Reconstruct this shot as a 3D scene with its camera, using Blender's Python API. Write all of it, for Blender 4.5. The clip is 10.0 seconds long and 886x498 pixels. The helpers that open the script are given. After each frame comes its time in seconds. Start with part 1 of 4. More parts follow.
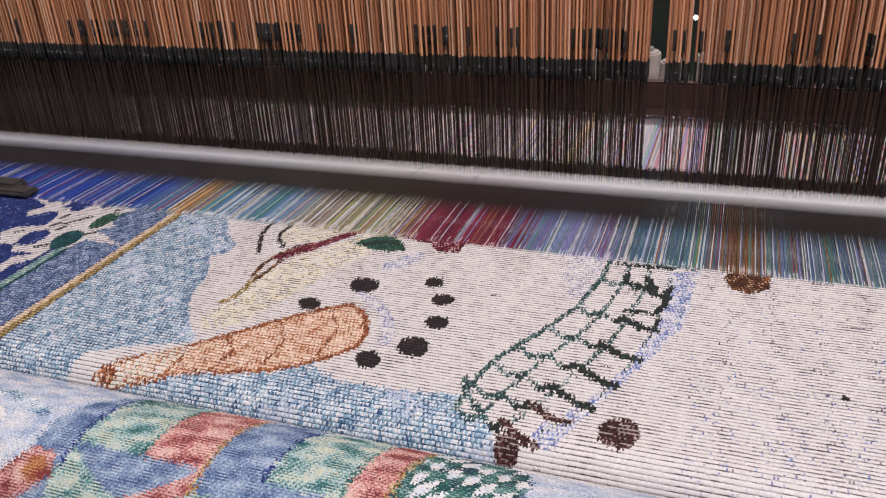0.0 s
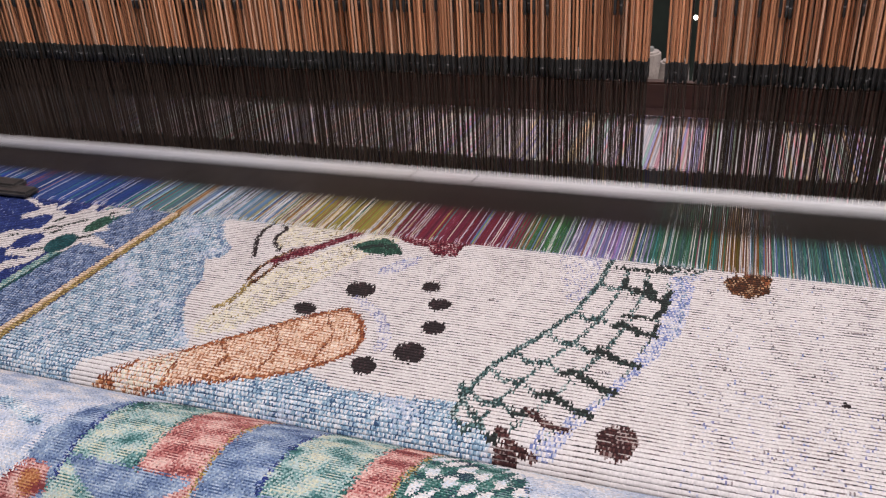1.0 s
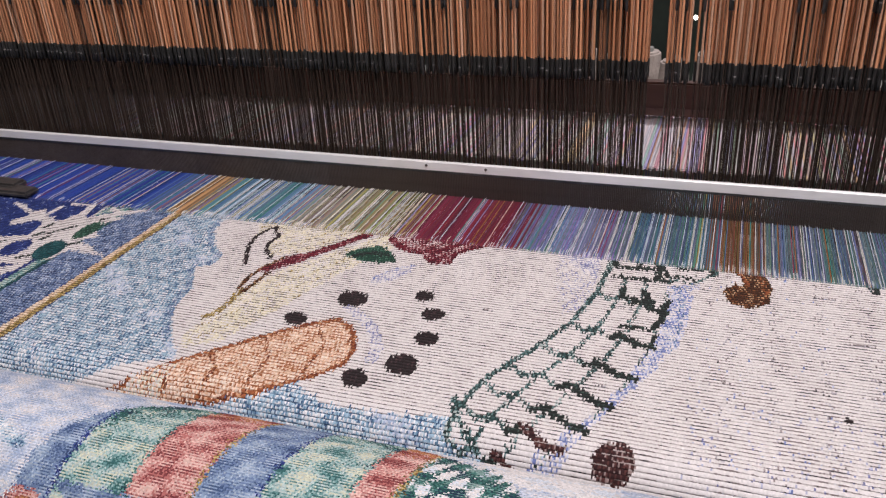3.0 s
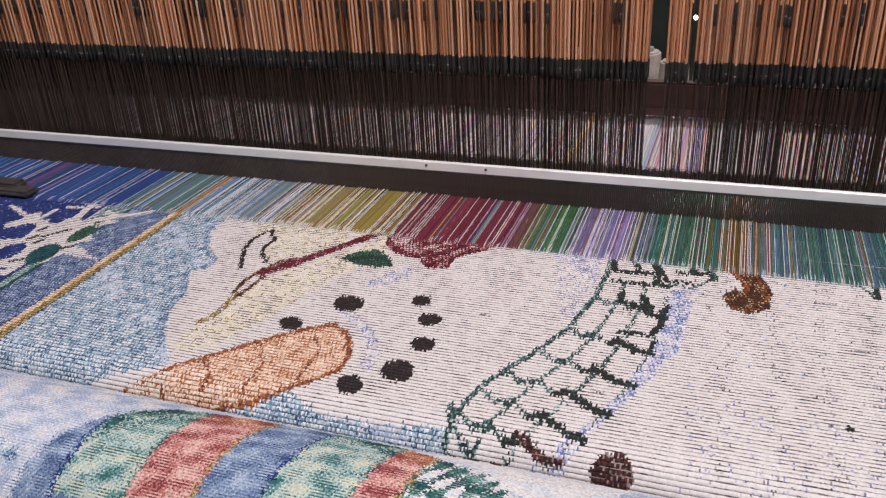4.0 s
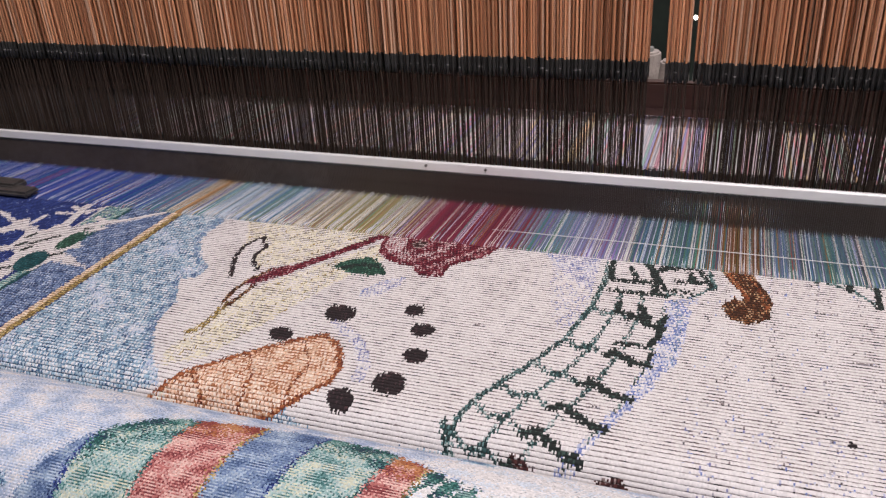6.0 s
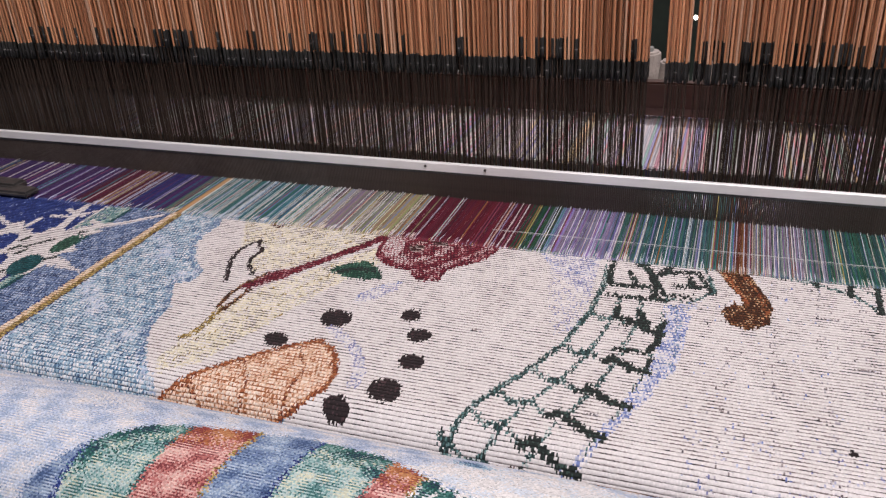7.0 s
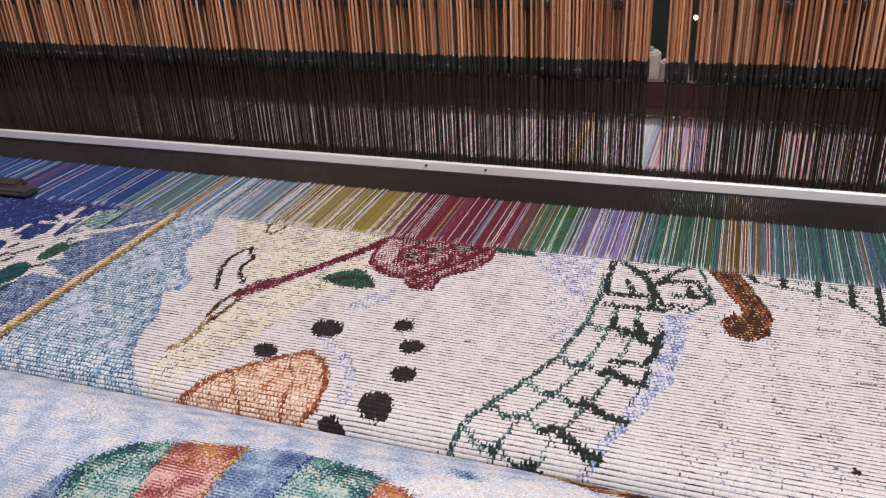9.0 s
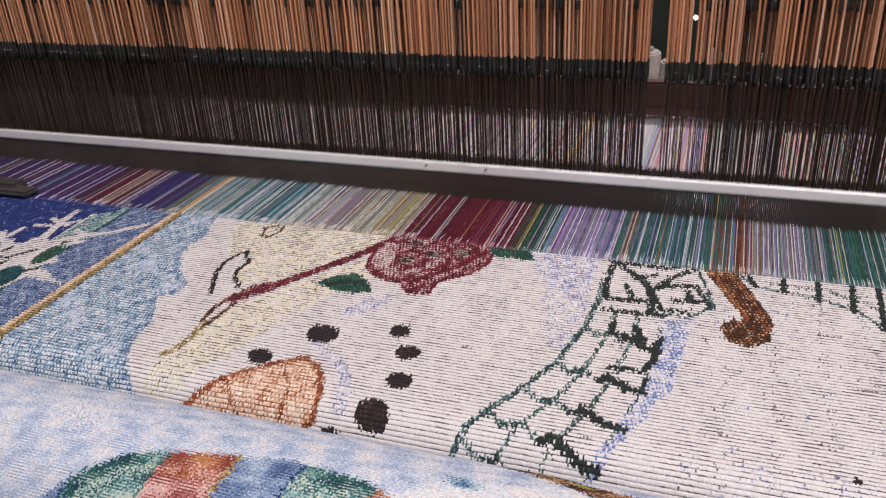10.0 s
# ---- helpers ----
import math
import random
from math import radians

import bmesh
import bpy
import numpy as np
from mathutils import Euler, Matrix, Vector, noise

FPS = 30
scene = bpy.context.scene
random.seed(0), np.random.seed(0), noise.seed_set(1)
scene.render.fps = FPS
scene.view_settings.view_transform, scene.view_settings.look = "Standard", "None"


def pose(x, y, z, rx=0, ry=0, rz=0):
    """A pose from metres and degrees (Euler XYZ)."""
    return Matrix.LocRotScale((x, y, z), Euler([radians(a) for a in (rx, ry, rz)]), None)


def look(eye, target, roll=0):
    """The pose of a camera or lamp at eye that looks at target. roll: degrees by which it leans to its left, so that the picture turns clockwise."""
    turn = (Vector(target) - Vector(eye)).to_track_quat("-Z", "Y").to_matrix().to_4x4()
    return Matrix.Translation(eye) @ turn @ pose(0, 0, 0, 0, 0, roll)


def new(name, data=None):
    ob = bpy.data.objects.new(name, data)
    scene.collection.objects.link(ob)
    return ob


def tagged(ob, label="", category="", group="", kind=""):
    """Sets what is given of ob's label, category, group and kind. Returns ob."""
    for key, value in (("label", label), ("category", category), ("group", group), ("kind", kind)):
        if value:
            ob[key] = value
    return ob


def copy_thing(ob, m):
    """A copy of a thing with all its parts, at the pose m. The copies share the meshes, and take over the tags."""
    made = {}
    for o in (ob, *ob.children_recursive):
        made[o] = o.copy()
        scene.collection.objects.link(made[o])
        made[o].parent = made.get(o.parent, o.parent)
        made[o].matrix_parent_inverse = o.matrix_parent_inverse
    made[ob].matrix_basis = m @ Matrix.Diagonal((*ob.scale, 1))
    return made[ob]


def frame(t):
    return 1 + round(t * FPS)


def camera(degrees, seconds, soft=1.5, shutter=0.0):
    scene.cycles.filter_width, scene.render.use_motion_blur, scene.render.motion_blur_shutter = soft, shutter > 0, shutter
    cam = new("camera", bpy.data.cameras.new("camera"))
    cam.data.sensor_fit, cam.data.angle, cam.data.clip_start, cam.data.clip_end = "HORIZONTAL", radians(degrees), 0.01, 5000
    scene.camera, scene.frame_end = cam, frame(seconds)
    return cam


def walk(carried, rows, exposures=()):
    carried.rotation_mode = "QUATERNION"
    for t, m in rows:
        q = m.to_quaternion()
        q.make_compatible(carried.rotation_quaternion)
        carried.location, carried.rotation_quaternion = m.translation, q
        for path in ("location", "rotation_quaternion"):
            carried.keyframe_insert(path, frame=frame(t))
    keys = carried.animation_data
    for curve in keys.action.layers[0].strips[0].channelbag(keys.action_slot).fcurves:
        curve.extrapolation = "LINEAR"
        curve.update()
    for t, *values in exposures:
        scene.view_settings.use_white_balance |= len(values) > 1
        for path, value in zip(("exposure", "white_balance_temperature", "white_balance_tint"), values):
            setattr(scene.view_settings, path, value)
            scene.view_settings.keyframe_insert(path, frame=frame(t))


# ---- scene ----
H0 = 0.95                       # height of the woven cloth over the floor
EYE = (0.0, -0.4783, H0 + 0.25)
AXES = Matrix(((0.94373, -0.10359, 0.31408), (0.32675, 0.43870, -0.83712), (-0.05107, 0.89264, 0.44786)))
cam = camera(57.21, 10.0, soft=1.3, shutter=0.5)
stand = Matrix.Translation(EYE) @ AXES.to_4x4()
walk(cam, [(0.0, stand), (10.0, stand)], exposures=[(0.0, 0.0), (10.0, 0.0)])

# ---- light: a hall with ceiling luminaires ----
world = bpy.data.worlds.new("hall_air")
scene.world = world
world.use_nodes = True
world.node_tree.nodes["Background"].inputs["Color"].default_value = (0.9, 0.92, 1.0, 1)
world.node_tree.nodes["Background"].inputs["Strength"].default_value = 0.17


def area_lamp(name, eye, target, sx, sy, watts, color):
    d = bpy.data.lights.new(name, "AREA")
    d.shape, d.size, d.size_y, d.energy, d.color = "RECTANGLE", sx, sy, watts, color
    o = new(name, d)
    o.matrix_world = look(eye, target)
    return o


area_lamp("luminaire_front", (0.30, -0.85, 2.75), (-0.05, 0.1, H0), 1.5, 0.5, 40, (1.0, 0.955, 0.975))
area_lamp("luminaire_side", (1.9, 0.2, 3.1), (0.0, 0.1, H0), 0.5, 2.0, 24, (1.0, 0.94, 0.97))
area_lamp("luminaire_back", (0.1, 1.5, 3.1), (-0.05, 0.5, H0), 1.6, 0.4, 34, (1.0, 0.95, 0.98))


# ---- materials ----
def material(name, rough=0.6, metal=0.0):
    m = bpy.data.materials.new(name)
    m.use_nodes = True
    b = m.node_tree.nodes["Principled BSDF"]
    b.inputs["Roughness"].default_value, b.inputs["Metallic"].default_value = rough, metal
    return m, m.node_tree, b


def add(nt, kind, **values):
    n = nt.nodes.new(kind)
    for k, val in values.items():
        n.inputs[k].default_value = val
    return n


def mottled(name, dark, light, scale, rough=0.6, metal=0.0, bump=0.1, stretch=(1, 1, 1), fine=6.0):
    """Two colours mixed by noise at two scales, with fine relief."""
    m, nt, b = material(name, rough, metal)
    co = nt.nodes.new("ShaderNodeTexCoord")
    mp = add(nt, "ShaderNodeMapping", Scale=stretch)
    n1 = add(nt, "ShaderNodeTexNoise", Scale=scale, Detail=4.0)
    n2 = add(nt, "ShaderNodeTexNoise", Scale=scale * fine, Detail=3.0)
    mx = add(nt, "ShaderNodeMix")
    mx.inputs[0].default_value = 0.45
    ramp = nt.nodes.new("ShaderNodeValToRGB")
    ramp.color_ramp.elements[0].position, ramp.color_ramp.elements[1].position = 0.35, 0.65
    ramp.color_ramp.elements[0].color, ramp.color_ramp.elements[1].color = (*dark, 1), (*light, 1)
    bp = add(nt, "ShaderNodeBump", Strength=bump, Distance=0.001)
    ln = nt.links.new
    ln(co.outputs["Object"], mp.inputs["Vector"])
    ln(mp.outputs[0], n1.inputs["Vector"]), ln(mp.outputs[0], n2.inputs["Vector"])
    ln(n1.outputs["Fac"], mx.inputs[2]), ln(n2.outputs["Fac"], mx.inputs[3])
    ln(mx.outputs[0], ramp.inputs[0]), ln(ramp.outputs[0], b.inputs["Base Color"])
    ln(n2.outputs["Fac"], bp.inputs["Height"]), ln(bp.outputs[0], b.inputs["Normal"])
    return m


def yarn(name, rough=0.85, grain=2500.0, depth=0.25, gloss=0.18):
    """Dyed yarn: the colour of each thread comes with the mesh, fibres and lint on top."""
    m, nt, b = material(name, rough)
    at = nt.nodes.new("ShaderNodeAttribute")
    at.attribute_name = "dye"
    co = nt.nodes.new("ShaderNodeTexCoord")
    n = add(nt, "ShaderNodeTexNoise", Scale=grain, Detail=2.0)
    mr = nt.nodes.new("ShaderNodeMapRange")
    mr.inputs[3].default_value, mr.inputs[4].default_value = 1.0 - depth, 1.0 + depth
    mul = nt.nodes.new("ShaderNodeVectorMath")
    mul.operation = "SCALE"
    bp = add(nt, "ShaderNodeBump", Strength=0.35, Distance=0.0004)
    ln = nt.links.new
    ln(co.outputs["Object"], n.inputs["Vector"]), ln(n.outputs["Fac"], mr.inputs[0])
    ln(at.outputs["Color"], mul.inputs[0]), ln(mr.outputs[0], mul.inputs["Scale"])
    ln(mul.outputs[0], b.inputs["Base Color"])
    ln(n.outputs["Fac"], bp.inputs["Height"]), ln(bp.outputs[0], b.inputs["Normal"])
    b.inputs["Sheen Weight"].default_value = 0.05
    b.inputs["Specular IOR Level"].default_value = gloss
    return m


M_CLOTH = yarn("woven_cotton", 0.9, 1600.0, 0.12)
M_WARP = yarn("warp_yarn", 0.7, 1200.0, 0.2)
M_CORD = yarn("harness_cord", 0.6, 900.0, 0.3, 0.5)
M_WIRE = yarn("oiled_heddle_steel", 0.6, 900.0, 0.3, 0.12)
M_SLEEVE = yarn("black_sleeve_rubber", 0.28, 500.0, 0.3, 0.6)
M_CAP = mottled("brushed_aluminium", (0.80, 0.77, 0.78), (0.92, 0.89, 0.90), 9.0, 0.45, 0.15, 0.05, (1, 8, 8))
M_DENT = mottled("oiled_reed_steel", (0.070, 0.052, 0.046), (0.11, 0.085, 0.076), 30.0, 0.5, 0.3)
M_SLEY = mottled("sley_steel", (0.06, 0.06, 0.065), (0.12, 0.12, 0.125), 15.0, 0.5, 0.7)
M_TEMPLE = mottled("worn_dark_iron", (0.055, 0.05, 0.05), (0.12, 0.108, 0.104), 60.0, 0.5, 0.5)
M_BEAM = mottled("brown_painted_beam", (0.085, 0.042, 0.032), (0.13, 0.066, 0.05), 14.0, 0.55, 0.0, 0.1)
M_LEDGE = mottled("dusty_pink_ledge", (0.20, 0.12, 0.105), (0.27, 0.17, 0.15), 20.0, 0.7)
M_FLOOR = mottled("hall_concrete", (0.16, 0.155, 0.15), (0.24, 0.235, 0.225), 3.0, 0.7)
M_WALL = mottled("hall_plaster", (0.30, 0.28, 0.25), (0.38, 0.36, 0.33), 2.0, 0.9)
M_ROOF = mottled("hall_ceiling_paint", (0.55, 0.55, 0.54), (0.62, 0.62, 0.61), 2.0, 0.9)
M_GREEN = mottled("green_machine_enamel", (0.008, 0.014, 0.011), (0.02, 0.032, 0.024), 6.0, 0.45)
M_CREAM = mottled("cream_yarn_cone", (0.34, 0.28, 0.25), (0.52, 0.45, 0.41), 60.0, 0.9)
M_GREY = mottled("grey_machine_enamel", (0.22, 0.22, 0.21), (0.34, 0.33, 0.31), 9.0, 0.5)
M_ROLLER = mottled("black_rubber_roller", (0.02, 0.02, 0.02), (0.05, 0.05, 0.05), 60.0, 0.8)
M_GLOW, nt_, b_ = material("lamp_tube_glow", 0.4)
b_.inputs["Emission Color"].default_value, b_.inputs["Emission Strength"].default_value = (1, 0.96, 0.9, 1), 14.0


# ---- mesh helpers ----
def part(name, bm, mat, parent=None, label=""):
    me = bpy.data.meshes.new(name)
    bm.to_mesh(me)
    bm.free()
    me.materials.append(mat)
    ob = new(name, me)
    if parent:
        ob.parent = parent
    return tagged(ob, label)


def quads(name, co, faces, mat, dye=None, parent=None, smooth=False):
    """A mesh from arrays; dye: one colour a face."""
    me = bpy.data.meshes.new(name)
    co = np.asarray(co, np.float32)
    faces = np.asarray(faces, np.int32)
    me.vertices.add(len(co))
    me.vertices.foreach_set("co", co.ravel())
    me.loops.add(faces.size)
    me.loops.foreach_set("vertex_index", faces.ravel())
    me.polygons.add(len(faces))
    me.polygons.foreach_set("loop_start", np.arange(len(faces), dtype=np.int32) * 4)
    me.polygons.foreach_set("loop_total", np.full(len(faces), 4, np.int32))
    me.update(calc_edges=True)
    if smooth:
        me.polygons.foreach_set("use_smooth", np.ones(len(faces), bool))
    if dye is not None:
        at = me.attributes.new("dye", "FLOAT_COLOR", "CORNER")
        rgba = np.ones((len(faces), 4, 4), np.float32)
        rgba[:, :, :3] = np.asarray(dye, np.float32)[:, None, :]
        at.data.foreach_set("color", rgba.ravel())
    me.materials.append(mat)
    ob = new(name, me)
    if parent:
        ob.parent = parent
    return ob


def box(lo, hi, bevel=0.0):
    bm = bmesh.new()
    bmesh.ops.create_cube(bm, size=1.0)
    for w in bm.verts:
        w.co = Vector([(a + b) / 2 + c * (b - a) for a, b, c in zip(lo, hi, w.co)])
    if bevel:
        bmesh.ops.bevel(bm, geom=bm.edges[:], offset=bevel, segments=2, affect="EDGES")
    return bm


def prism(bm, outline, x0, x1):
    """A solid of the y-z outline from x0 to x1."""
    a = [bm.verts.new((x0, y, z)) for y, z in outline]
    b = [bm.verts.new((x1, y, z)) for y, z in outline]
    bm.faces.new(a), bm.faces.new(b[::-1])
    for i in range(len(a)):
        j = (i + 1) % len(a)
        bm.faces.new((a[j], a[i], b[i], b[j]))
    bmesh.ops.recalc_face_normals(bm, faces=bm.faces[:])
    return bm


def tubes(name, paths, radii, dyes, mat, sides=5, parent=None):
    """Many threads in one mesh. paths: n x k x 3, radii: n x k or k, dyes: n x (k-1) x 3."""
    p = np.asarray(paths, float)
    n, k, _ = p.shape
    r = np.broadcast_to(np.asarray(radii, float), (n, k))
    d = p[:, -1] - p[:, 0]
    d = d / np.linalg.norm(d, axis=1)[:, None]
    u = np.cross(d, (1.0, 0.0, 0.0))
    u /= np.linalg.norm(u, axis=1)[:, None]
    w = np.cross(d, u)
    a = np.arange(sides) * 2 * np.pi / sides
    ring = np.cos(a)[None, None, :, None] * u[:, None, None, :] + np.sin(a)[None, None, :, None] * w[:, None, None, :]
    co = p[:, :, None, :] + ring * r[:, :, None, None]
    idx = np.arange(n * k * sides).reshape(n, k, sides)
    nx = np.roll(idx, -1, axis=2)
    f = np.stack([idx[:, :-1], nx[:, :-1], nx[:, 1:], idx[:, 1:]], -1)
    dye = np.broadcast_to(np.asarray(dyes, float)[:, :, None, :], (n, k - 1, sides, 3))
    return quads(name, co.reshape(-1, 3), f.reshape(-1, 4), mat, dye.reshape(-1, 3), parent, True)


# ---- the hall ----
def hall():
    t = 0.15
    x0, x1, y0, y1, top = -4.0, 4.0, -3.2, 4.5, 3.6
    for name, lo, hi, mat in (
            ("floor", (x0, y0, -t), (x1, y1, 0), M_FLOOR),
            ("wall_north", (x0, y1, 0), (x1, y1 + t, top), M_WALL),
            ("wall_south", (x0, y0 - t, 0), (x1, y0, top), M_WALL),
            ("wall_east", (x1, y0 - t, 0), (x1 + t, y1 + t, top), M_WALL),
            ("wall_west", (x0 - t, y0 - t, 0), (x0, y1 + t, top), M_WALL),
            ("ceiling", (x0 - t, y0 - t, top), (x1 + t, y1 + t, top + t), M_ROOF)):
        tagged(part(name, box(lo, hi), mat), kind="structure")


hall()

# ---- the loom's measures (metres; the fell of the cloth is y = 0) ----
SPEED = 0.0058984               # cloth drawn off per second
PITCH = 0.00262                # one visible weft rib
Y_BEND, R_BEND = -0.1783, 0.0175
ROLL_Y, ROLL_Z, ROLL_R = -0.2539, H0 - 0.0264, 0.04974
REED_Y, REED_TOP = 0.0775, H0 + 0.0308
X0, X1 = -0.66, 0.14
CELL = 0.0008
T_PICK, T_BEAT = 0.1401, 0.0105
EYE_Y = 0.133                   # heddle eyes


# ---- the woven picture ----
class Draft:
    """Colour zones of the weave over across (u) and along (v), in millimetres."""

    def __init__(self, u, v):
        self.u, self.v = u, v
        self.zone = np.zeros(u.shape, np.int16)

    def where(self, mask, zone):
        self.zone[mask] = zone

    def inside(self, pts):
        m = np.zeros(self.u.shape, bool)
        for (ax, ay), (bx, by) in zip(pts, pts[1:] + pts[:1]):
            if ay == by:
                continue
            hit = ((ay > self.v) != (by > self.v)) & (self.u < (bx - ax) * (self.v - ay) / (by - ay) + ax)
            m ^= hit
        return m

    def near(self, pts, width):
        m = np.zeros(self.u.shape, bool)
        for (ax, ay), (bx, by) in zip(pts, pts[1:]):
            dx, dy = bx - ax, by - ay
            k = np.clip(((self.u - ax) * dx + (self.v - ay) * dy) / (dx * dx + dy * dy + 1e-9), 0, 1)
            m |= (self.u - ax - k * dx) ** 2 + (self.v - ay - k * dy) ** 2 < (width / 2) ** 2
        return m

    def oval(self, c, a, b):
        (cx, cy), (ax, ay), (bx, by) = c, a, b
        ax, ay, bx, by = ax - cx, ay - cy, bx - cx, by - cy
        det = ax * by - ay * bx
        p = ((self.u - cx) * by - (self.v - cy) * bx) / det
        q = (ax * (self.v - cy) - ay * (self.u - cx)) / det
        return p * p + q * q < 1

    def spot(self, x, y, rx, ry):
        return ((self.u - x) / rx) ** 2 + ((self.v - y) / ry) ** 2 < 1


WHITE = (0.745, 0.692, 0.688)
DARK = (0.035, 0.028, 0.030)
